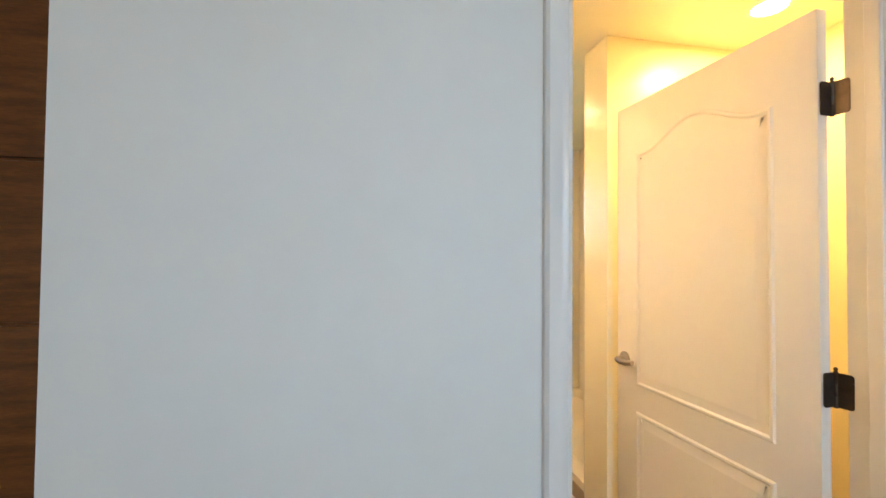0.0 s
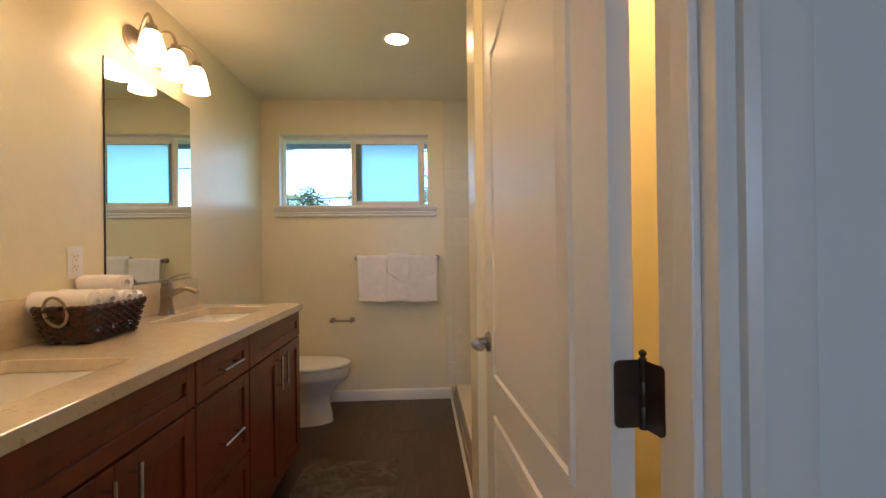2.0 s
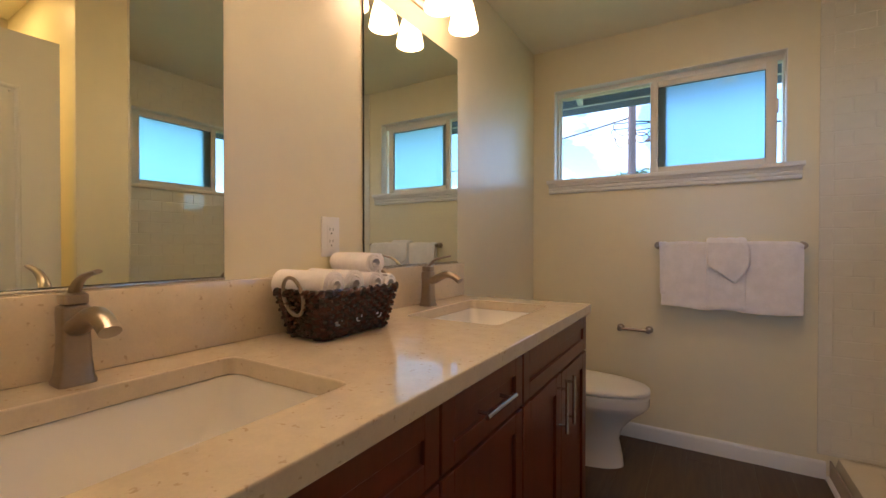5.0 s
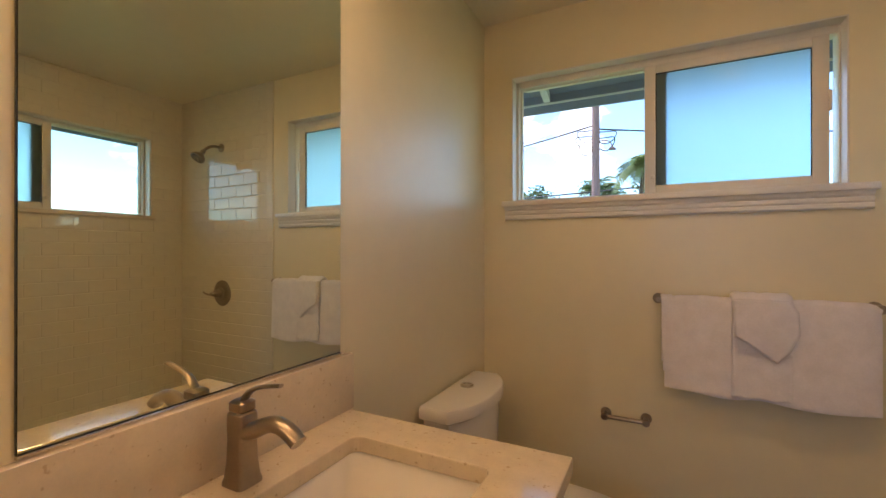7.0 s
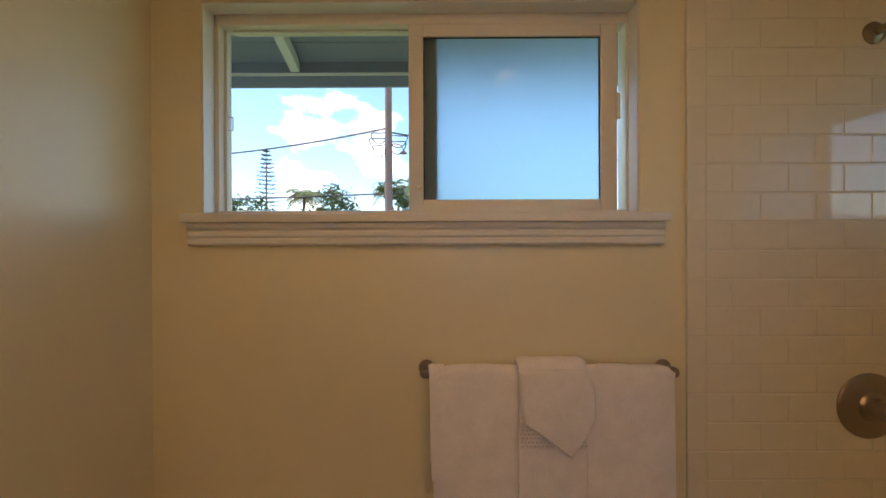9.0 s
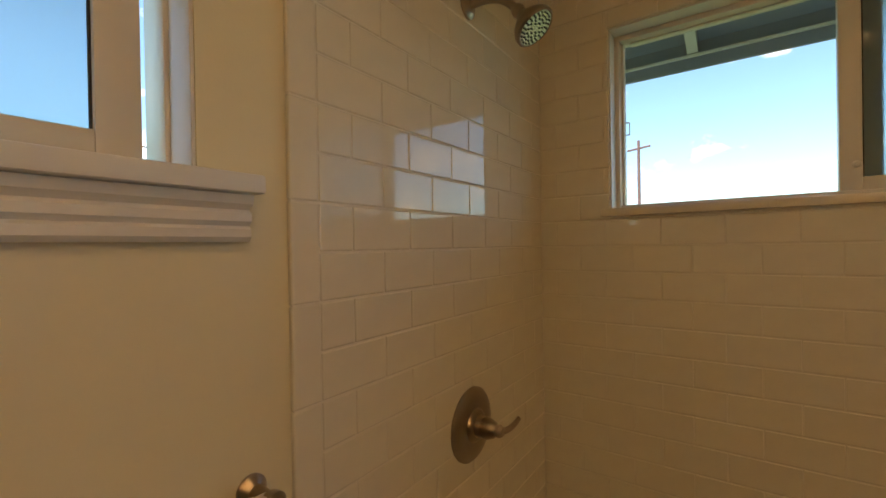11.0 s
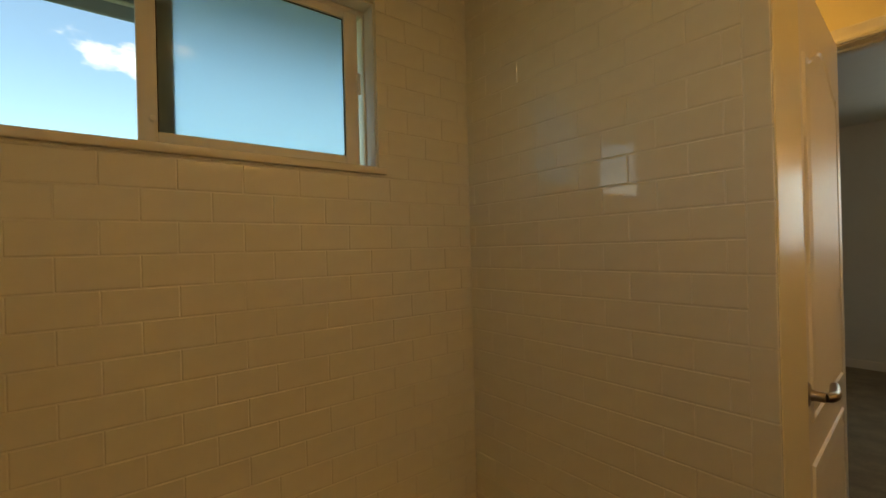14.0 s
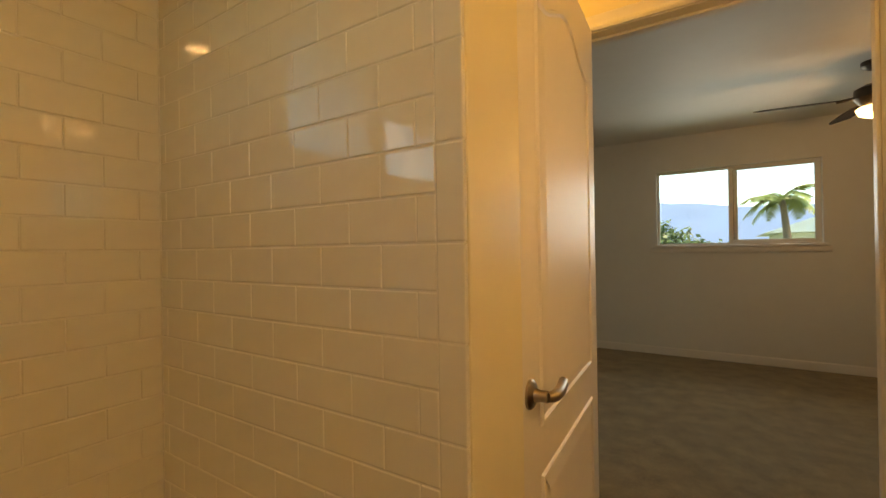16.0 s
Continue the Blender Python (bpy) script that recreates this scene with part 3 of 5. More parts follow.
for z in (0.230, 0.990, 1.775):
    hinge = part("hinge", lathe([(0, -0.048), (0.0055, -0.048), (0.0055, -0.018), (0.0048, -0.017), (0.0055, -0.016), (0.0055, 0.016), (0.0048, 0.017), (0.0055, 0.018), (0.0055, 0.048), (0.003, 0.050), (0.0052, 0.054), (0.0052, 0.057), (0.002, 0.060), (0, 0.060)], Matrix.Translation((-0.006, -0.0085, z)), 14), BRONZE, door, "dark bronze butt hinge")
    a = part("hinge_leaf", rounded_plate(0.041, 0.092, 0.002, 0.008), BRONZE, hinge)
    a.matrix_basis = pose(-0.0025, 0.0105, z, 0, 0, 90)
    b = part("hinge_leaf", rounded_plate(0.039, 0.092, 0.002, 0.008), BRONZE, hinge)
    b.matrix_basis = pose(-0.0255, -0.0125, z, 0, 0, 8)

# ---------------------------------------------------------------- shower
def shower_pan():
    pan = thing("shower_pan", pose(1.50, YS + 0.002, 0), "low cream acrylic shower pan with a wide front rim", "shower pan")
    L, W = -YS - 0.004, XE - 1.50 - 0.012
    rim = bmesh.new()
    inner, n = 0.105, 5
    outer_b = rounded(W - 0.012, L, 0.004, 0.02, n, W / 2 + 0.006, L / 2)
    outer_t = rounded(W - 0.034, L, 0.004, 0.110, n, W / 2 + 0.017, L / 2)
    top_o = rounded(W - 0.046, L - 0.010, 0.012, 0.116, n, W / 2 + 0.022, L / 2)
    top_i = rounded(W - 0.185, L - 0.13, 0.04, 0.116, n, W / 2 + 0.062, L / 2)
    wall_t = rounded(W - 0.20, L - 0.145, 0.045, 0.110, n, W / 2 + 0.062, L / 2)
    wall_b = rounded(W - 0.24, L - 0.185, 0.05, 0.052, n, W / 2 + 0.062, L / 2)
    mid = rounded(W - 0.30, L - 0.245, 0.06, 0.044, n, W / 2 + 0.062, L / 2)
    part("basin", loft([outer_b, outer_t, top_o, top_i, wall_t, wall_b, mid]), ACRYLIC, pan)
    part("front_apron", boxed(0.001, 0.002, 0.014, 0.0085, L - 0.002, 0.094, 0.002), TAUPE, pan, "taupe front skirt")
    part("drain", lathe([(0, 0.0445), (0.05, 0.0445), (0.052, 0.047), (0.04, 0.048), (0, 0.0475)], Matrix.Translation((W / 2 + 0.06, L / 2, 0))), STEEL, pan, "round metal drain")
    part("quarter_round", extrude_profile([(0, 0), (0.016, 0), (0.015, 0.006), (0.011, 0.012), (0.006, 0.015), (0, 0.016)], L - 0.002), TRIM, pan, "white quarter round strip").matrix_basis = pose(0.001, 0.001, 0.0, 0, 0, 90)
    return pan


shower_pan()


def shower_head():
    head = thing("wall_shower", pose(1.955, -0.008, 2.040), "brushed nickel shower head on a bent arm", "shower head")
    part("flange", lathe([(0, 0), (0.030, 0), (0.029, 0.006), (0.020, 0.012), (0.012, 0.014), (0, 0.014)], Euler((radians(90), 0, 0)).to_matrix().to_4x4()), NICKEL, head)
    arm = bez((0, -0.004, 0), (0, -0.06, 0.004), (0, -0.095, -0.004), (0, -0.130, -0.048), 12)
    part("arm", tube(arm, 0.0095, 12), NICKEL, head)
    tilt = Matrix.Translation((0, -0.128, -0.046)) @ Euler((radians(-38 + 180), 0, 0)).to_matrix().to_4x4()
    body = part("body", lathe([(0, 0), (0.013, 0.0), (0.016, 0.012), (0.013, 0.022), (0.018, 0.030), (0.040, 0.052), (0.047, 0.064), (0.047, 0.072), (0.043, 0.076), (0.041, 0.074), (0, 0.074)], tilt, 32), NICKEL, head)
    dots = bmesh.new()
    for r, n in ((0.012, 6), (0.021, 12), (0.029, 18), (0.036, 22)):
        for k in range(n):
            a = 2 * math.pi * (k + 0.5 * (n % 4 == 2)) / n
            lathe([(0, 0.0738), (0.0026, 0.0738), (0.0018, 0.0768), (0, 0.0768)], tilt @ Matrix.Translation((r * math.cos(a), r * math.sin(a), 0)), 6, dots)
    part("nozzles", dots, SLOT, body, "dark rubber nozzles")["kind"] = "stuff"
    part("face_plate", lathe([(0.0, 0.0745), (0.040, 0.0745), (0.040, 0.0735)], tilt, 32), STEEL, body)
    return head


def shower_valve():
    v = thing("shower_valve", pose(1.942, -0.008, 1.038), "round brushed nickel shower valve with a lever", "shower valve")
    out = Euler((radians(90), 0, 0)).to_matrix().to_4x4()
    part("escutcheon", lathe([(0, 0), (0.088, 0), (0.088, 0.004), (0.082, 0.009), (0.060, 0.012), (0.040, 0.014), (0.036, 0.020), (0.030, 0.024), (0, 0.024)], out, 40), NICKEL, v)
    part("collar", lathe([(0, 0.020), (0.027, 0.020), (0.027, 0.030), (0.024, 0.036), (0.026, 0.044), (0.019, 0.064), (0.014, 0.070), (0.015, 0.078), (0.010, 0.086), (0, 0.087)], out), NICKEL, v)
    part("lever", tube(bez((0, -0.078, 0), (0.024, -0.084, -0.006), (0.046, -0.090, -0.004), (0.064, -0.096, 0.014), 10), [0.0085 - 0.0003 * k for k in range(11)], 10), NICKEL, v)
    return v


shower_head()
shower_valve()


# ---------------------------------------------------------------- vanity
VX, VY0, VY1, VZ, TOPZ = 0.560, YD + 0.004, -1.032, 0.876, 0.912


def bar_handle(parent, a, b, out):
    a, b, out = Vector(a), Vector(b), Vector(out)
    h = part("handle", tube([a + out * 0.03, b + out * 0.03], 0.0055, 12), STEEL, parent, "satin metal bar pull")
    for f in (0.14, 0.86):
        p = a.lerp(b, f)
        part("handle_post", tube([p, p + out * 0.03], 0.0042, 8), STEEL, h)


def shaker(name, parent, y0, y1, z0, z1, stile=0.055):
    """A recessed-panel front facing +x."""
    bm = bmesh.new()
    x0, x1 = VX, VX + 0.019
    box(bm, x0, y0, z0, x1, y0 + stile, z1, 0.0015, 1)
    box(bm, x0, y1 - stile, z0, x1, y1, z1, 0.0015, 1)
    box(bm, x0, y0 + stile, z0, x1, y1 - stile, z0 + stile, 0.0015, 1)
    box(bm, x0, y0 + stile, z1 - stile, x1, y1 - stile, z1, 0.0015, 1)
    f = part(name, bm, WOOD, parent)
    part("panel", boxed(x0 + 0.001, y0 + stile - 0.004, z0 + stile - 0.004, x0 + 0.010, y1 - stile + 0.004, z1 - stile + 0.004), WOOD, f)
    return f


def vanity_unit(y0, y1, kind, label):
    """One cabinet of the run: doors under a false front, or a stack of drawers."""
    van = thing("vanity_cabinet", pose(0, 0, 0), label, "cabinet", "vanity cabinets")
    body = bmesh.new()
    box(body, 0.004, y0, 0.10, VX - 0.001, y0 + 0.018, VZ)
    box(body, 0.004, y1 - 0.018, 0.10, VX - 0.001, y1, VZ)
    box(body, 0.004, y0 + 0.018, 0.10, VX - 0.001, y1 - 0.018, 0.118)
    box(body, VX - 0.019, y0 + 0.018, 0.118, VX - 0.001, y1 - 0.018, VZ)
    part("body", body, WOOD, van, smooth=False)
    part("toe_kick", boxed(0.004, y0, 0.0, VX - 0.07, y1, 0.10), DARK, van, smooth=False)
    g = 0.003
    if kind == "doors":
        shaker("false_front", van, y0 + g, y1 - g, 0.738, VZ - 0.006, 0.045)
        mid = (y0 + y1) / 2
        for d0, d1, hy in ((y0 + g, mid - g / 2, mid - 0.042), (mid + g / 2, y1 - g, mid + 0.042)):
            d = shaker("door", van, d0, d1, 0.104, 0.730)
            bar_handle(d, (VX + 0.019, hy, 0.556), (VX + 0.019, hy, 0.716), (1, 0, 0))
    else:
        mid = (y0 + y1) / 2
        for z0, z1, hz in ((0.738, VZ - 0.006, 0.806), (0.424, 0.730, 0.556), (0.104, 0.416, 0.244)):
            d = shaker("drawer", van, y0 + g, y1 - g, z0, z1, 0.045)
            bar_handle(d, (VX + 0.019, mid - 0.075, hz), (VX + 0.019, mid + 0.075, hz), (1, 0, 0))
    return van


vanity_unit(-2.790, -2.117, "doors", "red-brown cherry sink cabinet with two shaker doors")
vanity_unit(-2.115, -1.720, "drawers", "red-brown cherry cabinet with three drawers")
vanity_unit(-1.718, VY1, "doors", "red-brown cherry sink cabinet beside the toilet")

filler = part("filler_panel", boxed(0.004, VY0, 0.0, VX + 0.018, -2.792, VZ, 0.001), WOOD)
tagged(filler, "red-brown cherry filler panel between cabinet and wall", "cabinet panel")
SINKS = [(0.297, -2.455), (0.297, -1.380)]
SW, SL = 0.330, 0.476


def worktop():
    """One slab with two rounded cut-outs, front edge eased."""
    y_cuts = [VY0]
    for _, sy in SINKS:
        y_cuts += [sy - SL / 2, sy + SL / 2]
    y_cuts.append(-1.020)
    x0, x1 = 0.004, 0.594
    sx = SINKS[0][0]
    x_cuts = [x0, sx - SW / 2, sx + SW / 2, x1]
    bm = bmesh.new()
    vs = [[bm.verts.new((x, y, TOPZ)) for x in x_cuts] for y in y_cuts]
    for j in range(len(y_cuts) - 1):
        for i in range(3):
            if not (i == 1 and j % 2 == 1):
                bm.faces.new((vs[j][i], vs[j][i + 1], vs[j + 1][i + 1], vs[j + 1][i]))
    low = bmesh.ops.extrude_face_region(bm, geom=bm.faces[:])
    for v in [g for g in low["geom"] if isinstance(g, bmesh.types.BMVert)]:
        v.co.z = VZ
    bmesh.ops.recalc_face_normals(bm, faces=bm.faces[:])
    corners = [e for e in bm.edges if abs(e.verts[0].co.z - e.verts[1].co.z) > 0.01 and x0 + 0.01 < e.verts[0].co.x < x1 - 0.01 and VY0 + 0.01 < e.verts[0].co.y < -1.025]
    bmesh.ops.bevel(bm, geom=corners, offset=0.020, segments=4, affect="EDGES", profile=0.5)
    bmesh.ops.dissolve_limit(bm, angle_limit=0.01, verts=bm.verts[:], edges=bm.edges[:])
    sharp = [e for e in bm.edges if len(e.link_faces) == 2 and e.calc_face_angle(0) > 1.0 and abs(e.verts[0].co.z - e.verts[1].co.z) < 0.001]
    bmesh.ops.bevel(bm, geom=sharp, offset=0.003, segments=2, affect="EDGES", profile=0.5)
    top = part("worktop", bm, QUARTZ, smooth=False)
    tagged(top, "polished beige quartz worktop with two sink cut-outs", "worktop")
    return top


worktop()
splash = part("backsplash", boxed(0.002, VY0, TOPZ + 0.0005, 0.022, -1.010, 1.060, 0.0025), QUARTZ)
tagged(splash, "beige quartz backsplash standing on the worktop", "backsplash")


def sink(cx, cy):
    s = thing("sink", pose(cx, cy, 0), "white rectangular undermount sink set in the worktop", "sink", "vanity sinks")
    n = 6
    rings = [rounded(SW + 0.03, SL + 0.03, 0.03, VZ - 0.001, n), rounded(SW + 0.008, SL + 0.008, 0.028, VZ - 0.001, n), rounded(SW - 0.004, SL - 0.004, 0.030, VZ - 0.012, n), rounded(SW - 0.035, SL - 0.05, 0.045, VZ - 0.075, n), rounded(SW - 0.10, SL - 0.15, 0.05, VZ - 0.122, n), rounded(0.10, 0.12, 0.045, VZ - 0.132, n)]
    part("bowl", loft(rings, cap=False), PORCELAIN, s)
    bm = bmesh.new()
    for a in (rounded(0.12, 0.14, 0.045, VZ - 0.1325, n),):
        bm.faces.new([bm.verts.new(p) for p in a])
    part("bowl_floor", bm, PORCELAIN, s)
    part("drain", lathe([(0, VZ - 0.128), (0.010, VZ - 0.122), (0.016, VZ - 0.124), (0.019, VZ - 0.129), (0.026, VZ - 0.129), (0.028, VZ - 0.132), (0, VZ - 0.133)]), NICKEL, s, "brushed nickel pop-up drain")
    return s


for c in SINKS:
    sink(*c)


def faucet(cx, cy):
    f = thing("faucet", pose(cx, cy, TOPZ), "brushed nickel single-lever faucet on the worktop", "faucet", "vanity faucets")
    sq = lambda w, z: rounded(w, w * 0.94, w * 0.18, z, 4)
    part("body", loft([sq(0.056, 0.0005), sq(0.056, 0.006), sq(0.050, 0.014), sq(0.044, 0.040), sq(0.041, 0.080), sq(0.043, 0.118), sq(0.041, 0.128), sq(0.034, 0.131)]), NICKEL, f)
    path = bez((0.012, 0, 0.096), (0.050, 0, 0.098), (0.078, 0, 0.150), (0.140, 0, 0.100), 14)
    part("spout", tube(path, [0.0200 - 0.0003 * k for k in range(15)], 12, flat=0.8), NICKEL, f)
    cap = part("cap", loft([sq(0.030, 0.131), sq(0.037, 0.134), sq(0.037, 0.148), sq(0.026, 0.152)]), NICKEL, f)
    path = bez((0.004, 0, 0.148), (0.018, 0, 0.178), (0.048, 0, 0.182), (0.098, 0, 0.190), 12)
    part("lever", tube(path, [0.010 - 0.0003 * k for k in range(13)], 10, flat=0.55), NICKEL, cap)
    return f


faucet(0.074, -1.392)
faucet(0.068, -2.458)


# ---------------------------------------------------------------- mirrors, outlet, vanity lights
def wall_mirror(y0, y1, label):
    m = thing("mirror", pose(0, (y0 + y1) / 2, 1.068), label, "mirror", "vanity mirrors")
    w, h = (y1 - y0) / 2, 0.924
    part("backing", boxed(0.0012, -w, 0, 0.0058, w, h), EDGE, m, "dark edge", smooth=False)
    part("glass", boxed(0.0062, -w + 0.0015, 0.0015, 0.0072, w - 0.0015, h - 0.0015), MIRROR, m, smooth=False)
    part("channel", boxed(0.0010, -w, -0.007, 0.0095, w, -0.0008, 0.001), STEEL, m, "thin metal bottom channel")
    return m


wall_mirror(-1.676, -1.046, "frameless wall mirror above the sink near the toilet")
wall_mirror(-2.796, -2.158, "frameless wall mirror above the sink by the door")


def outlet():
    o = thing("outlet", pose(0.0005, -1.822, 1.168), "white wall outlet with two sockets above the backsplash", "outlet")
    part("cover_plate", boxed(0, -0.035, -0.060, 0.006, 0.035, 0.060, 0.0025), PLASTIC, o)
    part("insert", boxed(0.004, -0.0165, -0.034, 0.0075, 0.0165, 0.034, 0.001), PLASTIC, o)
    for z in (0.018, -0.018):
        bm = bmesh.new()
        box(bm, 0.0070, -0.0075, z + 0.000, 0.0078, -0.0055, z + 0.009)
        box(bm, 0.0070, 0.0055, z + 0.001, 0.0078, 0.0075, z + 0.009)
        box(bm, 0.0070, -0.002, z - 0.010, 0.0078, 0.002, z - 0.006)
        part("socket", bm, SLOT, o)
    return o


outlet()


def vanity_light(cy):
    """A three-arm bath bar with bell shades hanging down."""
    v = thing("vanity_light", pose(0.0, cy, 2.142), "three-lamp nickel vanity light with glowing white bell shades", "wall lamp", "vanity lights")
    part("back_plate", loft([[(x, y, z) for y, z, x in rounded(0.30, 0.11, 0.05, 0.001, 6)], [(x, y, z) for y, z, x in rounded(0.30, 0.11, 0.05, 0.012, 6)], [(x, y, z) for y, z, x in rounded(0.26, 0.08, 0.04, 0.022, 6)]]), NICKEL, v)
    for k, dy in enumerate((-0.178, 0.0, 0.178)):
        arm = bez((0.018, dy * 0.45, -0.01), (0.07, dy * 0.6, 0.11), (0.130, dy, 0.105), (0.140, dy, 0.02), 14)
        part("arm", tube(arm, 0.0065, 10), NICKEL, v)
        at = Matrix.Translation((0.140, dy, 0))
        part("socket_cup", lathe([(0, 0.040), (0.007, 0.038), (0.009, 0.024), (0.020, 0.018), (0.024, 0.002), (0.026, -0.010), (0, -0.010)], at), NICKEL, v)
        outer = [(0.024, -0.006), (0.034, -0.020), (0.042, -0.045), (0.051, -0.085), (0.058, -0.118), (0.060, -0.130)]
        shade = part("shade", lathe(outer + [(0.057, -0.130), (0.055, -0.116), (0.048, -0.085), (0.038, -0.045), (0.028, -0.018)], at, 32), SHADE, v, "glowing frosted glass bell")
        shade.visible_shadow = True
        part("bulb", lathe([(0, -0.03), (0.012, -0.034), (0.014, -0.05), (0.026, -0.075), (0.024, -0.092), (0, -0.104)], at, 16), BULB, shade, "lit bulb")
    return v


vanity_light(-1.412)
vanity_light(-2.480)


def downlight(x, y, z, label):
    d = thing("downlight", pose(x, y, z), label, "ceiling light", "recessed downlights")
    part("trim_ring", lathe([(0.062, 0.002), (0.066, -0.006), (0.082, -0.004), (0.085, -0.0005), (0.062, 0.0)], seg=40), TRIM, d)
    part("lens", lathe([(0, -0.003), (0.063, -0.0025), (0.063, -0.0005), (0, -0.0005)], seg=40), BULB, d, "glowing lens")
    return d


downlight(1.137, -0.995, H, "white recessed ceiling downlight, lit")
downlight(1.99, -2.32, H, "lit recessed downlight behind the open door")


# ---------------------------------------------------------------- towel bar, paper holder, towels
def post(bm, m):
    lathe([(0, 0), (0.021, 0), (0.021, 0.004), (0.016, 0.010), (0.011, 0.014), (0.010, 0.040), (0.014, 0.046), (0.015, 0.058), (0.011, 0.064), (0, 0.065)], m, 20, bm)
    return bm


OUT_N = Euler((radians(90), 0, 0)).to_matrix().to_4x4()


def wall_bar(name, x0, x1, z, label, cat):
    b = thing(name, pose(x0, 0, z), label, cat)
    for x in (0, x1 - x0):
        part("post", post(bmesh.new(), Matrix.Translation((x, 0, 0)) @ OUT_N), NICKEL, b)
    part("bar", tube([(0.006, -0.052, 0), (x1 - x0 - 0.006, -0.052, 0)], 0.0085, 14), NICKEL, b)
    return b


wall_bar("towel_bar", 0.750, 1.392, 1.142, "brushed nickel towel bar under the window", "towel bar")
wall_bar("paper_holder", 0.551, 0.705, 0.649, "empty brushed nickel toilet paper holder", "paper holder")


def cloth(x0, x1, zb_front, zb_back, off, wave, seed, bottom_tilt=0.0, nx=36, shoulder=0.0):
    """A towel folded over the bar: front and back fall with soft folds, thick as terry, hem at the foot."""
    rnd = random.Random(seed)
    ph = [rnd.uniform(0, 6.28) for _ in range(4)]
    bar_y, bar_z, r = -0.052, 1.142, 0.012 + off
    prof = []
    nz = 14
    for k in range(nz + 1):
        prof.append(("f", k / nz))
    for k in range(1, 8):
        prof.append(("t", k / 8))
    for k in range(nz + 1):
        prof.append(("b", k / nz))
    bm = bmesh.new()
    rows = []
    for kind, t in prof:
        row = []
        for i in range(nx + 1):
            u = i / nx
            x = x0 + (x1 - x0) * u
            if kind == "f":
                fall = 1 - t
                z = bar_z + (zb_front + bottom_tilt * (u - 0.5) - bar_z) * fall
                y = bar_y - r - wave * fall * (0.5 + 0.5 * math.sin(u * 9 + ph[0]) * math.cos(u * 4 + ph[1])) - 0.004 * fall
                x += 0.010 * fall * math.sin(u * 3.1 + ph[2]) * (u - 0.5)
                z -= 0.004 * math.sin(u * 14 + ph[3]) * fall
            elif kind == "t":
                a = math.pi * t
                y, z = bar_y - r * math.cos(a), bar_z + r * math.sin(a)
            else:
                z = bar_z + (zb_back - bar_z) * t
                y = bar_y + r - 0.002 * t
            end = max(0.0, (abs(2 * u - 1) - 0.84) / 0.16)
            if kind == "t" or (kind == "f" and t > 0.6):
                z -= shoulder * end ** 2
            y += shoulder * 0.5 * end ** 2 if kind == "f" else 0.0
            row.append(bm.verts.new((x, min(y, -0.006), z + 0.0015 * math.sin(u * 23 + ph[1]))))
        rows.append(row)
    for a, b in zip(rows, rows[1:]):
        for i in range(nx):
            bm.faces.new((a[i], a[i + 1], b[i + 1], b[i]))
    ob = part("towel_cloth", bm, TERRY)
    so = ob.modifiers.new("thick", "SOLIDIFY")
    so.thickness, so.offset = 0.010, 1
    bv = ob.modifiers.new("soft", "BEVEL")
    bv.width, bv.segments, bv.limit_method = 0.004, 2, "ANGLE"
    return ob


bath = cloth(0.776, 1.388, 0.800, 0.845, 0.0, 0.026, 3, -0.012, 44, 0.016)
bath.name = "bath_towel"
tagged(bath, "white terry bath towel folded over the bar", "towel")
hand = cloth(0.988, 1.158, 0.812, 0.90, 0.020, 0.005, 8, 0.0, 16, 0.006)
hand.name = "hand_towel"
tagged(hand, "white hand towel with a woven band, laid over the bath towel", "towel")
# the band and the folded point of the hand towel
bm = bmesh.new()
for k in range(8):
    for j in range(17):
        x, z = 0.994 + 0.158 * j / 16 - 0.005 * (k % 2), 0.968 + 0.010 * k
        box(bm, x - 0.0034, -0.1030, z - 0.0034, x + 0.0034, -0.0920, z + 0.0034)
part("woven_band", bm, TERRY, hand, "diamond woven band")
flap = [(0.986, 1.158), (1.000, 1.162), (1.146, 1.161), (1.172, 1.128), (1.176, 1.060), (1.150, 1.012), (1.112, 0.968), (1.040, 1.015), (0.990, 1.045)]
flap = [(x, 1.162 - (1.162 - z) * 1.12) for x, z in flap]
rings = []
for y, d in ((-0.086, 0.0), (-0.105, 0.001), (-0.110, 0.005), (-0.112, 0.012)):
    c = Vector((1.08, 1.07))
    rings.append([(*(Vector(p) + (c - Vector(p)).normalized() * d)[:1], y - 0.004 * (1.16 - p[1]) / 0.2, (Vector(p) + (c - Vector(p)).normalized() * d)[1]) for p in flap])
part("folded_point", loft(rings), TERRY, hand, "corner folded to a point")
wash = cloth(0.760, 0.800, 0.872, 0.90, 0.0, 0.003, 5, 0.0, 6)
wash.name = "towel"
tagged(wash, "edge of a white under-towel on the bar", "towel")
wash.location = (0, 0.004, 0)


# ---------------------------------------------------------------- toilet
def egg(cx, cy, back, front, half, z, n=40):
    """An elongated bowl ring: blunt at the back, round at the front, long along x."""
    out = []
    for k in range(n):
        a = 2 * math.pi * k / n
        c, s = math.cos(a), math.sin(a)
        ln = front if c > 0 else back
        out.append((cx + ln * (abs(c) ** (1.0 if c > 0 else 0.72)) * (1 if c > 0 else -1), cy + half * (abs(s) ** 0.9) * (1 if s > 0 else -1), z))
    return out


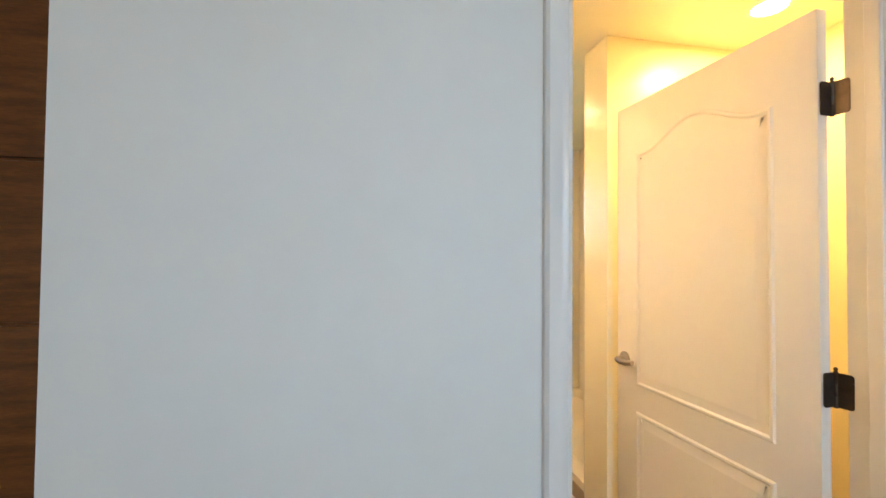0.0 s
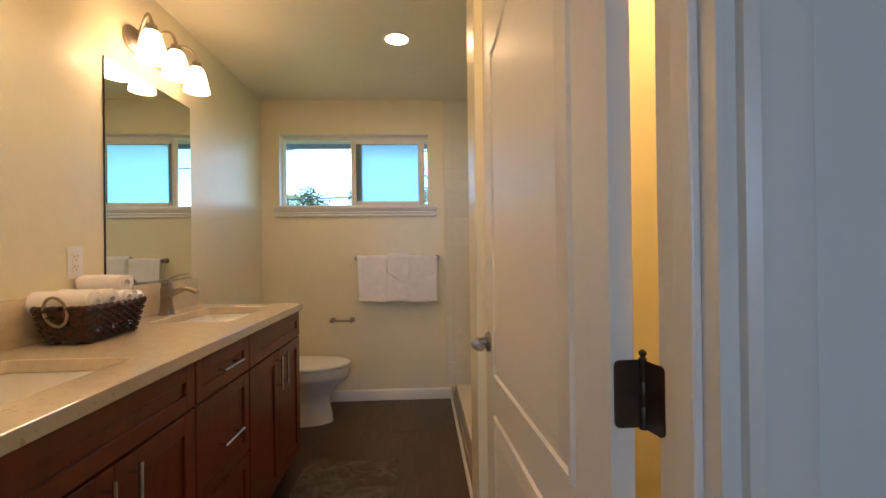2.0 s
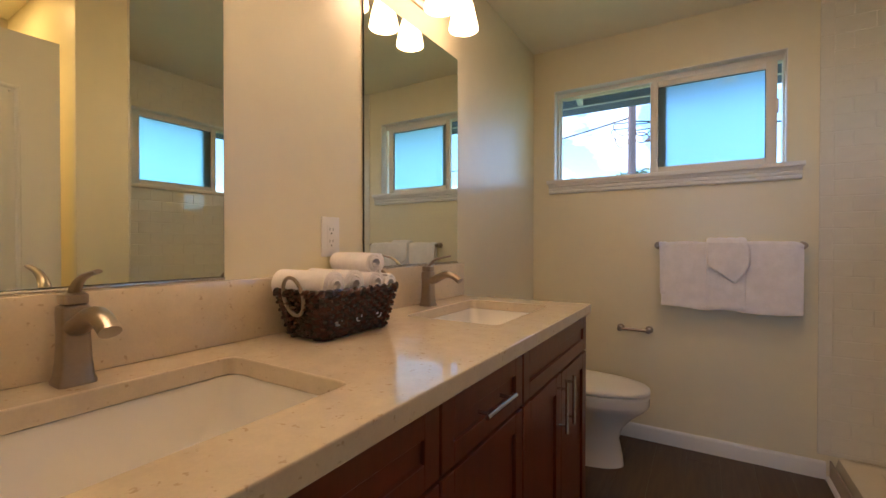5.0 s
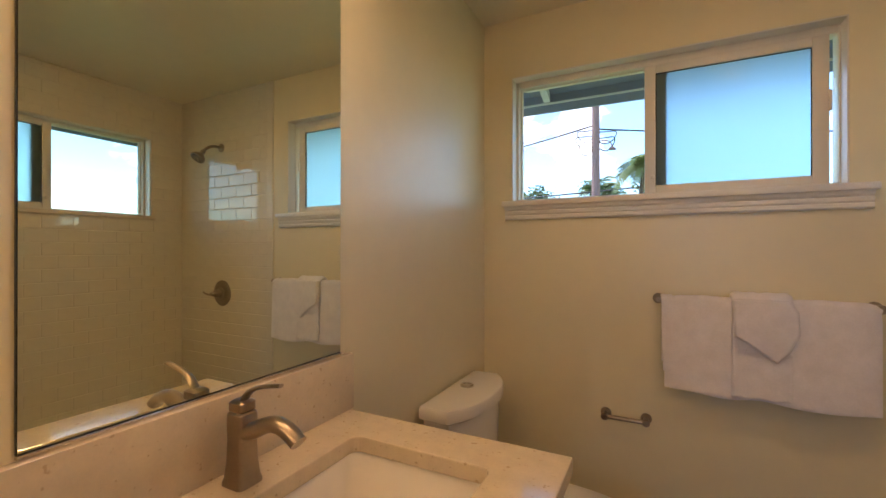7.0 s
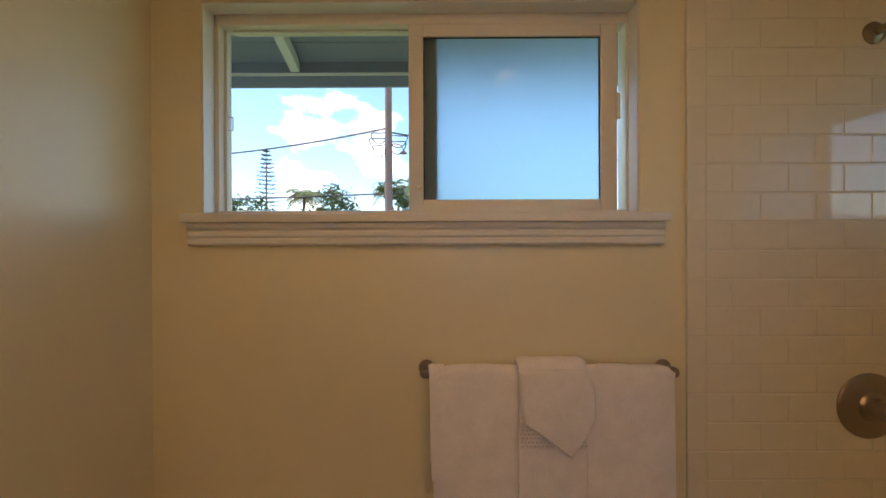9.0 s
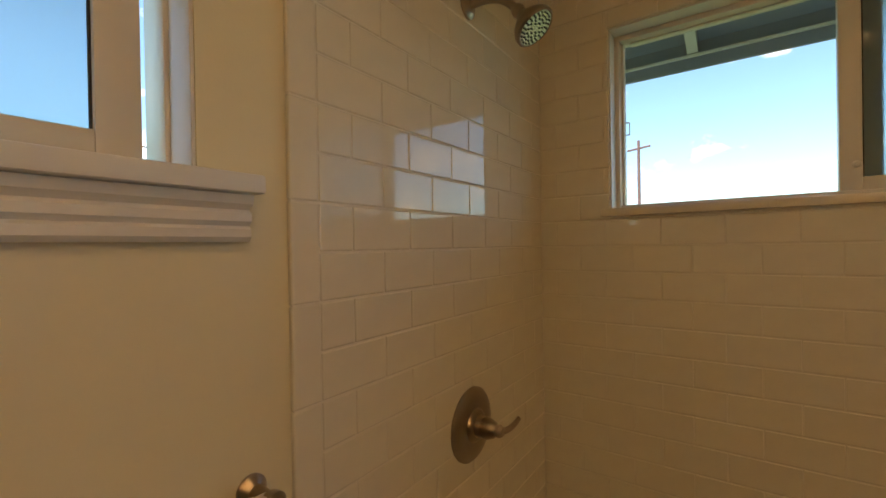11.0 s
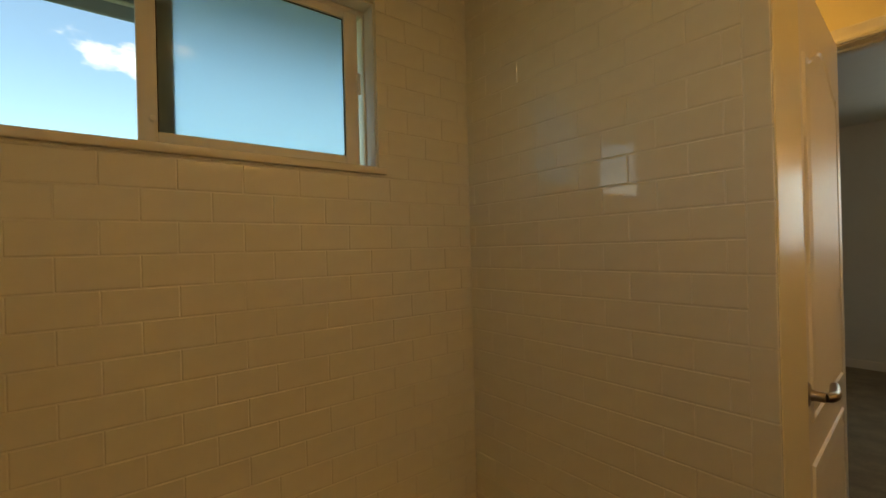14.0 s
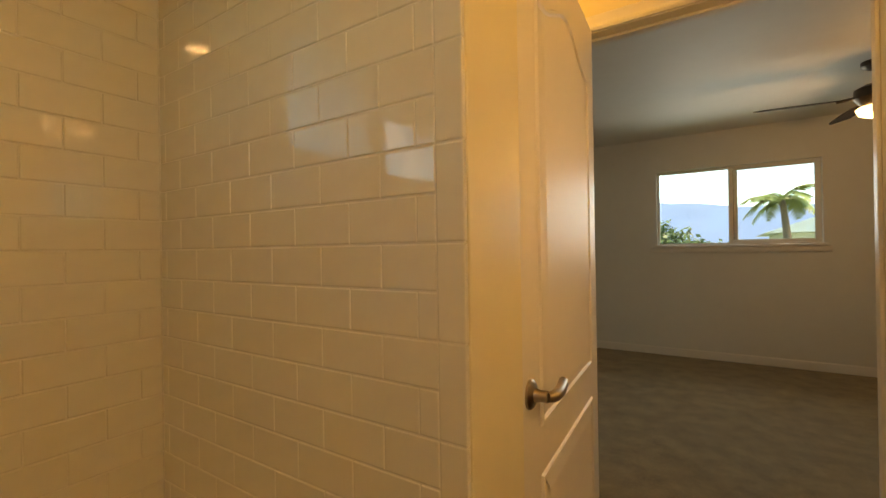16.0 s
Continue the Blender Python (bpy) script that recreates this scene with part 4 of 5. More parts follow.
def toilet():
    t = thing("toilet", pose(0, -0.385, 0), "white two-piece toilet with a closed lid", "toilet")
    part("bowl", loft([egg(0.36, 0, 0.20, 0.265, 0.115, 0.0), egg(0.36, 0, 0.20, 0.26, 0.112, 0.05), egg(0.35, 0, 0.20, 0.252, 0.100, 0.14), egg(0.36, 0, 0.20, 0.258, 0.106, 0.195), egg(0.385, 0, 0.20, 0.285, 0.135, 0.258), egg(0.405, 0, 0.21, 0.318, 0.168, 0.302), egg(0.41, 0, 0.21, 0.333, 0.184, 0.326), egg(0.41, 0, 0.21, 0.335, 0.186, 0.340), egg(0.41, 0, 0.21, 0.336, 0.187, 0.3700)]), PORCELAIN, t)
    part("seat", loft([egg(0.41, 0, 0.20, 0.336, 0.187, 0.3705), egg(0.41, 0, 0.205, 0.337, 0.188, 0.374), egg(0.41, 0, 0.205, 0.337, 0.187, 0.386), egg(0.41, 0, 0.20, 0.328, 0.180, 0.390)]), PLASTIC, t)
    part("lid", loft([egg(0.41, 0, 0.20, 0.328, 0.180, 0.394), egg(0.41, 0, 0.206, 0.339, 0.189, 0.399), egg(0.41, 0, 0.206, 0.338, 0.188, 0.410), egg(0.41, 0, 0.198, 0.328, 0.179, 0.418), egg(0.41, 0, 0.17, 0.28, 0.145, 0.422), egg(0.41, 0, 0.10, 0.18, 0.09, 0.424)]), PLASTIC, t)

    def tank_ring(back, depth, half, z, bow=0.035, n=10):
        half *= 1.08
        pts = [(back, -half * 0.97 - 0.016, z)]
        for k in range(n + 1):
            u = -1 + 2 * k / n
            pts.append((back + depth - bow * abs(u) ** 2.6, half * u - 0.016, z))
        pts.append((back, half * 0.97 - 0.016, z))
        return pts

    part("tank", loft([tank_ring(0.030, 0.130, 0.160, 0.385), tank_ring(0.024, 0.150, 0.185, 0.43, 0.05), tank_ring(0.022, 0.160, 0.205, 0.60, 0.06), tank_ring(0.020, 0.165, 0.218, 0.745, 0.065)]), PORCELAIN, t)
    part("tank_lid", loft([tank_ring(0.014, 0.178, 0.226, 0.746, 0.07), tank_ring(0.012, 0.190, 0.236, 0.752, 0.08), tank_ring(0.012, 0.192, 0.237, 0.784, 0.08), tank_ring(0.014, 0.186, 0.231, 0.794, 0.08), tank_ring(0.024, 0.166, 0.21, 0.798, 0.075)]), PORCELAIN, t)
    part("flush_button", lathe([(0, 0.800), (0.026, 0.800), (0.026, 0.805), (0.022, 0.807), (0, 0.806)], Matrix.Translation((0.078, 0.0, 0))), STEEL, t, "round chrome flush button")
    part("hinge_cover", boxed(0.196, -0.08, 0.372, 0.228, 0.08, 0.405, 0.006), PLASTIC, t)
    return t


toilet()


# ---------------------------------------------------------------- rug
def rug():
    x0, x1, y0, y1 = 0.598, 1.122, -1.84, -0.998
    bm = bmesh.new()
    nx, ny = 70, 110
    vs = []
    for j in range(ny + 1):
        row = []
        for i in range(nx + 1):
            u, v = i / nx, j / ny
            edge = min(u, 1 - u) * 0.52, min(v, 1 - v) * 0.84
            e = min(1, min(edge) / 0.012)
            x, y = x0 + (x1 - x0) * u, y0 + (y1 - y0) * v
            wob = 0.004 * noise.noise((x * 6, y * 6, 0))
            z = 0.003 + 0.010 * e + 0.0025 * e * noise.noise((x * 55, y * 55, 1.0)) + 0.002 * e * noise.noise((x * 140, y * 140, 3.0))
            row.append(bm.verts.new((x + wob, y + wob, max(z, 0.001))))
        vs.append(row)
    for a, b in zip(vs, vs[1:]):
        for i in range(nx):
            bm.faces.new((a[i], a[i + 1], b[i + 1], b[i]))
    ob = part("bath_rug", bm, RUG)
    return tagged(ob, "grey-brown patterned bath rug on the plank floor", "rug")


rug()


# ---------------------------------------------------------------- basket with rolled towels
def basket():
    b = thing("basket", pose(0.136, -1.912, TOPZ), "dark brown woven basket with two loop handles", "basket")
    rows = 11
    lo, hi = (0.134, 0.248), (0.168, 0.308)

    def ring(t, grow, count=None):
        w, l = lo[0] + (hi[0] - lo[0]) * t + grow, lo[1] + (hi[1] - lo[1]) * t + grow
        return rounded(w, l, 0.028, 0, count or 6)

    # inner liner
    part("liner", loft([[(x, y, 0.003) for x, y, _ in ring(0, -0.010)], [(x, y, 0.112) for x, y, _ in ring(1, -0.010)], [(x, y, 0.112) for x, y, _ in ring(1, -0.018)], [(x, y, 0.006) for x, y, _ in ring(0, -0.018)]], cap=True), WICKER, b)
    strands = bmesh.new()
    m = 46
    for r in range(rows):
        t = (r + 0.5) / rows
        pts = [Vector(p) for p in ring(t, 0.0, 9)]
        length = [0]
        for p, q in zip(pts, pts[1:] + pts[:1]):
            length.append(length[-1] + (q - p).length)

        def at(s):
            s = s % length[-1]
            i = max(j for j in range(len(pts)) if length[j] <= s + 1e-9)
            c = pts[i].lerp(pts[(i + 1) % len(pts)], (s - length[i]) / max(length[i + 1] - length[i], 1e-9))
            d = pts[(i + 1) % len(pts)] - pts[i]
            return c, Vector((d.y, -d.x, 0)).normalized()

        step = length[-1] / m
        # over and under the stakes: each visible float is a short bowed strip
        for k in range(m):
            if (k + r) % 2:
                continue
            path = []
            for u in (-0.56, -0.36, 0, 0.36, 0.56):
                c, n = at((k + 0.5 + u) * step)
                n = n if n.dot(c) > 0 else -n
                o = 0.0058 * math.cos(u * 2.3) - 0.0012
                path.append((c.x + n.x * o, c.y + n.y * o, 0.006 + 0.108 * t))
            tube(path, [0.0022, 0.0040, 0.0045, 0.0040, 0.0022], 6, strands)
    part("weave", strands, WICKER, b)["kind"] = "stuff"
    stakes = bmesh.new()
    for p, q in zip(ring(0, -0.006, 9), ring(1, -0.006, 9)):
        tube([(p[0], p[1], 0.002), (q[0], q[1], 0.112)], 0.004, 6, stakes)
    part("stakes", stakes, WICKER, b)["kind"] = "stuff"
    rim = bmesh.new()
    for ph in (0, math.pi):
        base = [Vector(p) for p in ring(1, -0.004, 9)]
        path = []
        k = 0
        for p, q in zip(base, base[1:] + base[:1]):
            steps = max(1, int((q - p).length / 0.008))
            for s in range(steps):
                c = p.lerp(q, s / steps)
                a = k * 0.9 + ph
                out = Vector((c.x, c.y, 0)).normalized()
                path.append((c.x + out.x * 0.005 * math.cos(a), c.y + out.y * 0.005 * math.cos(a), 0.116 + 0.005 * math.sin(a)))
                k += 1
        tube(path, 0.0056, 6, rim, closed=True)
    part("rim", rim, WICKER, b)
    for s in (-1, 1):
        loop = []
        for k in range(24):
            a = 2 * math.pi * k / 24
            loop.append((0.034 * math.cos(a), s * (0.155 + 0.010 * math.sin(a)), 0.108 + 0.046 * math.sin(a)))
        part("handle", tube(loop, 0.0046, 8, closed=True), STICK, b, "pale bent-cane loop")
    return b


STICK = material("bent_cane", (0.26, 0.20, 0.14), 0.28, var=0.4, scale=30, bump=0.1, bscale=80)
basket()


def rolled_towel(x, y, z, r, length, turn, seed):
    """A spiral roll lying along x, its coil showing at both ends."""
    rnd = random.Random(seed)
    th = 0.0075
    turns = (r - 0.006 - th) / (th * 1.18)
    inner, outer = [], []
    m = int(turns * 22)
    for k in range(m + 1):
        a = 2 * math.pi * turns * k / m
        rad = 0.006 + (r - 0.006 - th) * k / m
        inner.append((rad, a))
        outer.append((rad + th, a))
    bm = bmesh.new()
    secs = []
    for j in range(7):
        u = j / 6
        xx = (u - 0.5) * length
        sh = 1 + 0.03 * math.sin(u * 5 + seed)
        ring = []
        for rad, a in outer + inner[::-1]:
            tele = 0.016 * (1 - rad / r) * (1 if u > 0.5 else -1) * (abs(u - 0.5) * 2) ** 3
            ring.append((xx + tele, rad * sh * math.cos(a), rad * sh * 0.94 * math.sin(a)))
        secs.append(ring)
    loft(secs, bm, cap=False)
    n = len(outer)
    for ring_i, flip in ((0, False), (6, True)):
        bm.verts.ensure_lookup_table()
        base = ring_i * 2 * n
        for k in range(n - 1):
            q = [bm.verts[base + k], bm.verts[base + k + 1], bm.verts[base + 2 * n - 2 - k], bm.verts[base + 2 * n - 1 - k]]
            bm.faces.new(q if flip else q[::-1])
    ob = part("rolled_towel", bm, TERRY)
    ob.matrix_world = pose(x, y, z, rnd.uniform(-40, 40) + 200, 0, turn)
    return tagged(ob, "rolled white terry towel lying in the basket", "towel", "rolled towels in the basket")


ROLLS = (
    (0.123, -1.985, 0.958, 0.038, 0.115, 2), (0.123, -1.908, 0.958, 0.037, 0.115, -3), (0.123, -1.833, 0.958, 0.037, 0.115, 1),
    (0.106, -2.004, 1.044, 0.042, 0.165, 6), (0.106, -1.922, 1.043, 0.039, 0.165, -4), (0.106, -1.848, 1.042, 0.037, 0.165, 3), (0.112, -1.783, 1.036, 0.029, 0.165, -6),
    (0.092, -1.818, 1.094, 0.037, 0.170, -10),
)
for k, (x, y, z, r, ln, tn) in enumerate(ROLLS):
    rolled_towel(x + 0.013, y - 0.003, z, r, ln, tn, 11 + k)


# ---------------------------------------------------------------- bedroom things
def ceiling_fan():
    f = thing("ceiling_fan", pose(0.22, -5.15, BED_H), "dark bronze ceiling fan with a lit bowl lamp", "ceiling fan")
    part("canopy", lathe([(0, 0), (0.07, 0), (0.068, -0.03), (0.03, -0.055), (0, -0.055)]), BRONZE, f)
    part("down_rod", tube([(0, 0, -0.05), (0, 0, -0.16)], 0.012, 10), BRONZE, f)
    part("motor", lathe([(0, -0.15), (0.06, -0.155), (0.105, -0.18), (0.11, -0.24), (0.08, -0.28), (0.07, -0.30), (0, -0.30)]), BRONZE, f)
    part("lamp_bowl", lathe([(0.085, -0.30), (0.10, -0.315), (0.085, -0.35), (0.04, -0.37), (0, -0.375)]), FAN_BULB, f, "glowing amber glass bowl")
    for k in range(4):
        a = radians(6 + 90 * k)
        d, s = Vector((math.cos(a), math.sin(a), 0)), Vector((-math.sin(a), math.cos(a), 0))
        ring = []
        bm = bmesh.new()
        for u, w in ((0.17, 0.045), (0.22, 0.06), (0.45, 0.068), (0.62, 0.065), (0.66, 0.045)):
            p = d * u + Vector((0, 0, -0.235))
            ring.append([p + s * w - Vector((0, 0, 0.011)), p - s * w + Vector((0, 0, 0.015)), p - s * w + Vector((0, 0, 0.009)), p + s * w - Vector((0, 0, 0.017))])
        part("blade", loft(ring, bm), FAN_BLADE, f)
        part("blade_arm", tube([d * 0.10 + Vector((0, 0, -0.23)), d * 0.20 + Vector((0, 0, -0.245))], 0.01, 8), BRONZE, f)
    return f


ceiling_fan()


def closet_front():
    c = thing("wardrobe", pose(-1.35, -2.30, 0), "dark brown wooden wardrobe with drawers", "wardrobe")
    part("carcass", boxed(0, 0, 0, 1.20, 0.55, 2.30, 0.003), DARK_WOOD, c)
    for k, (z0, z1) in enumerate(((0.08, 0.62), (0.63, 1.13), (1.14, 1.62), (1.63, 2.26))):
        part("drawer_front", boxed(0.01, -0.018, z0, 1.19, -0.0005, z1, 0.004), DARK_WOOD, c)
    return c


closet_front()
# ---------------------------------------------------------------- outdoors
ground = setting(part("ground", boxed(-900, -900, -0.75, 900, 900, -0.70), GRASS, smooth=False), "green lawn and fields round the house", "ground")


def eave(name, m, length, label):
    """Open eave: sloping boards, rafters below them, fascia at the tip. x along the wall, y outwards from its inner face."""
    e = thing(name, m, label, "eave")
    e["kind"] = "structure"
    y0, y1, za, zb = 0.131, 0.80, 2.56, 2.325
    bm = bmesh.new()
    n = 6
    for k in range(n):
        a, b = k / n, (k + 1) / n
        ya, yb = y0 + (y1 - y0) * a + 0.003, y0 + (y1 - y0) * b - 0.003
        z1_, z2_ = za + (zb - za) * a, za + (zb - za) * b
        loft([[(0, ya, z1_), (0, yb, z2_), (0, yb, z2_ + 0.02), (0, ya, z1_ + 0.02)], [(length, ya, z1_), (length, yb, z2_), (length, yb, z2_ + 0.02), (length, ya, z1_ + 0.02)]], bm)
    part("soffit_board", bm, EAVE, e)
    part("roof_deck", loft([[(0, y0, za + 0.026), (0, y1 + 0.06, zb + 0.006), (0, y1 + 0.06, zb + 0.03), (0, y0, za + 0.05)], [(length, y0, za + 0.026), (length, y1 + 0.06, zb + 0.006), (length, y1 + 0.06, zb + 0.03), (length, y0, za + 0.05)]]), ROOFING, e)
    part("fascia", boxed(0, y1, 2.215, length, y1 + 0.022, 2.335, 0.003), EAVE, e)
    part("fascia_strip", boxed(0, y1 - 0.020, 2.262, length, y1 - 0.001, 2.272, 0.002), WHITE_OUT, e, "pale strip")
    k = 0
    x = 0.12
    while x < length:
        part("rafter", loft([[(x, y0, za - 0.002), (x, y1 - 0.022, zb - 0.002), (x, y1 - 0.022, zb - 0.052), (x, y0, za - 0.085)], [(x + 0.04, y0, za - 0.002), (x + 0.04, y1 - 0.022, zb - 0.002), (x + 0.04, y1 - 0.022, zb - 0.052), (x + 0.04, y0, za - 0.085)]]), WHITE_OUT, e)
        x += 0.61
    return e


eave("eave_north", pose(-1.24, 0, 0), 4.6, "blue-grey open eave with white rafters over the window")
eave("eave_east", pose(XE, 0.98, 0, 0, 0, -90), 4.6, "blue-grey open eave with white rafters over the shower window")
# the roof over everything
roof = bmesh.new()
box(roof, -3.2, -7.2, 2.62, XE + 0.13, 0.13, 2.72)
setting(part("roof", roof, ROOFING, smooth=False), "low brown roof over the house", "roof")


def utility_pole(x, y, h, label, r=0.16, turn=0):
    p = thing("utility_pole", pose(x, y, -0.70, 0, 0, turn), label, "utility pole")
    part("mast", lathe([(0, 0), (r, 0), (r * 0.72, h), (0, h + 0.03)], seg=16), POLE_WOOD, p)
    part("cross_arm", boxed(-1.1, -0.06, h - 0.75, 1.1, 0.06, h - 0.60, 0.01), POLE_WOOD, p)
    for dx in (-1.0, -0.55, 0.55, 1.0):
        part("insulator", lathe([(0, 0), (0.05, 0.01), (0.035, 0.06), (0.055, 0.09), (0.03, 0.16), (0, 0.17)], Matrix.Translation((dx, 0, h - 0.60)), 10), PORCELAIN, p)
    return p


pole = utility_pole(-2.0, 20.0, 13.0, "tall weathered wooden utility pole beyond the yard", 0.22)
bm = bmesh.new()
for k in range(5):
    a0 = k * 1.25
    loop = [(0.42 * math.cos(t) * (1 + 0.2 * math.sin(k)) + (0.45 if k % 2 else -0.45), 0.1 * math.sin(t + a0), 7.75 + 0.30 * math.sin(t) - 0.16 * k + 0.1 * math.cos(2 * t)) for t in (2 * math.pi * i / 22 for i in range(22))]
    tube(loop, 0.028, 6, bm, closed=True)
part("cable_coil", bm, WIRE, pole, "looped dark cables")
bm = lathe([(0, 0), (0.05, 0), (0.20, -0.14), (0.19, -0.16), (0, -0.05)], Matrix.Translation((0.75, 0, 7.05)), 14)
tube(bez((0, 0, 7.3), (0.3, 0, 7.45), (0.7, 0, 7.4), (0.75, 0, 7.05)), 0.03, 6, bm)
part("street_lamp_arm", bm, POLE_WOOD, pole)
utility_pole(40.0, 6.5, 10.85, "far utility pole with a cross arm", 0.16, 62)


def cable(name, a, b, sag, r, label):
    pts = [Vector(a).lerp(Vector(b), t) - Vector((0, 0, sag * 4 * t * (1 - t))) for t in (k / 24 for k in range(25))]
    ob = part(name, tube(pts, r, 6), WIRE)
    return tagged(ob, label, "cable")


cable("overhead_cable", (-2.0, 19.9, 7.45), (-32, 33, 9.4), 1.0, 0.045, "dark overhead cable running to the pole")
cable("overhead_cable", (-2.0, 20.1, 7.3), (26, 30, 8.0), 0.8, 0.04, "dark overhead cable beyond the yard")
cable("overhead_cable", (-26, 26, 4.6), (4, 24, 5.05), 0.25, 0.05, "low dark cable over the far shrubs")


def frond(bm, base, yaw, lift, length, droop, rnd):
    """A palm frond: a curved rib with two rows of leaflets."""
    d = Vector((math.cos(yaw), math.sin(yaw), 0))
    s = Vector((-math.sin(yaw), math.cos(yaw), 0))
    n = 15
    pts = []
    for k in range(n + 1):
        t = k / n
        pts.append(base + d * length * t * (1 - 0.15 * t) + Vector((0, 0, lift * length * t - droop * length * t * t)))
    tube(pts, [0.035 * (1 - 0.85 * k / n) for k in range(n + 1)], 5, bm)
    for k in range(2, n + 1):
        t = k / n
        ll = length * 0.30 * math.sin(math.pi * (0.15 + 0.8 * t)) + 0.08
        fwd = (pts[k] - pts[k - 1]).normalized()
        for q in (-1, 1):
            w = 0.05
            tip = pts[k] + s * q * ll * 0.8 + fwd * ll * 0.55 - Vector((0, 0, ll * rnd.uniform(0.25, 0.6)))
            mid = pts[k].lerp(tip, 0.5) + Vector((0, 0, 0.04))
            v = [bm.verts.new(p) for p in (pts[k] - fwd * w, mid - fwd * w * 0.8, tip, mid + fwd * w * 0.8, pts[k] + fwd * w)]
            bm.faces.new(v)


def palm(x, y, h, seed, label, r=2.2, lean=0.3, fronds=22):
    rnd = random.Random(seed)
    p = thing("palm_tree", pose(x, y, -0.72), label, "palm tree")
    path = [(lean * (t * t) * h * 0.2, 0.1 * math.sin(t * 2), h * t) for t in (k / 14 for k in range(15))]
    rad = [0.17 - 0.006 * k + 0.012 * (k % 2) for k in range(15)]
    part("trunk", tube(path, rad, 10), BARK, p)
    bm = bmesh.new()
    top = Vector(path[-1])
    for k in range(fronds):
        frond(bm, top + Vector((0, 0, rnd.uniform(-0.1, 0.15))), k * 2.4 + rnd.uniform(-0.3, 0.3), rnd.uniform(0.1, 0.95), r * rnd.uniform(0.8, 1.1), rnd.uniform(0.5, 1.0), rnd)
    part("crown", bm, PALM_LEAF, p, "drooping green fronds", smooth=False)
    return p


palm(-0.25, 21.0, 6.2, 4, "green palm with feathery fronds beyond the yard", 1.9)
palm(-9.9, 30.0, 6.0, 6, "far palm with drooping fronds", 1.9)
palm(-3.3, 29.0, 6.3, 9, "palm behind the utility pole", 1.8)


def leafy_tree(x, y, h, spread, seed, label, mat=LEAF, name="tree", leaves=1500, size=0.16):
    """A tapered trunk with limbs and many small leaf blades in uneven clumps."""
    rnd = random.Random(seed)
    t = thing(name, pose(x, y, -0.72), label, "tree")
    bm = tube([(0, 0, 0), (0.05 * spread, 0, h * 0.25), (0.0, 0.05 * spread, h * 0.5), (0.02, 0, h * 0.8)], [0.05 * h, 0.035 * h, 0.024 * h, 0.008 * h], 8)
    tips = []
    for k in range(9):
        a, e = k * 2.4, rnd.uniform(0.35, 0.9)
        b = Vector((0, 0, h * rnd.uniform(0.25, 0.55)))
        tip = b + Vector((math.cos(a) * spread * e, math.sin(a) * spread * e, h * rnd.uniform(0.12, 0.4)))
        tube([b, b.lerp(tip, 0.5) + Vector((0, 0, 0.05 * h)), tip], [0.016 * h, 0.01 * h, 0.004 * h], 6, bm)
        tips.append(tip)
    tips.append(Vector((0, 0, h * 0.88)))
    part("trunk", bm, BARK, t)
    verts, faces = [], []
    for k in range(leaves):
        c = tips[k % len(tips)]
        o = Vector((rnd.gauss(0, 0.26), rnd.gauss(0, 0.26), rnd.gauss(0, 0.16))) * spread
        p = c + o
        d = Vector((rnd.uniform(-1, 1), rnd.uniform(-1, 1), rnd.uniform(-0.7, 0.7))).normalized()
        s = d.cross(Vector((rnd.uniform(-1, 1), rnd.uniform(-1, 1), 1))).normalized()
        q = size * rnd.uniform(0.6, 1.4)
        i = len(verts)
        verts += [p - d * q, p + s * q * 0.45, p + d * q, p - s * q * 0.45]
        faces.append((i, i + 1, i + 2, i + 3))
    me = bpy.data.meshes.new("crown")
    me.from_pydata(verts, [], faces)
    me.materials.append(mat)
    ob = new("crown", me)
    ob.parent = t
    return t


def pine(x, y, h, seed, label):
    rnd = random.Random(seed)
    t = thing("pine_tree", pose(x, y, -0.72), label, "tree")
    part("trunk", tube([(0, 0, 0), (0, 0, h * 0.5), (0, 0, h)], [0.14, 0.09, 0.02], 8), BARK, t)
    verts, faces = [], []
    tier = 0
    z = h * 0.22
    while z < h:
        reach = 0.16 * h * (1 - z / h) ** 0.75 + 0.12
        for k in range(6):
            a = k * 1.047 + tier * 0.5
            d = Vector((math.cos(a), math.sin(a), 0))
            for j in range(12):
                c = d * reach * (j + 1) / 12 + Vector((0, 0, z + 0.08 * reach * (j / 12) ** 2))
                for q in (-1, 1):
                    s = Vector((-d.y, d.x, 0)) * q * 0.16 + Vector((0, 0, rnd.uniform(-0.05, 0.14)))
                    i = len(verts)
                    verts += [c, c + s + d * 0.06, c + d * 0.07]
                    faces.append((i, i + 1, i + 2))
        z += 0.33
        tier += 1
    me = bpy.data.meshes.new("crown")
    me.from_pydata(verts, [], faces)
    me.materials.append(PINE)
    new("crown", me).parent = t
    return t


pine(-13.2, 32.0, 10.1, 3, "tall thin layered pine far beyond the yard")
leafy_tree(-6.7, 27.0, 6.7, 1.7, 21, "dark leafy tree beyond the yard", leaves=2200)
leafy_tree(-14.6, 30.0, 6.4, 1.7, 22, "dark leafy tree at the yard's edge", leaves=1800)
leafy_tree(0.6, 25.0, 6.3, 1.6, 23, "leafy tree behind the palm", leaves=2200)
leafy_tree(-2.2, 26.0, 6.5, 1.3, 24, "rounded shrub-like tree beyond the pole", leaves=1800)


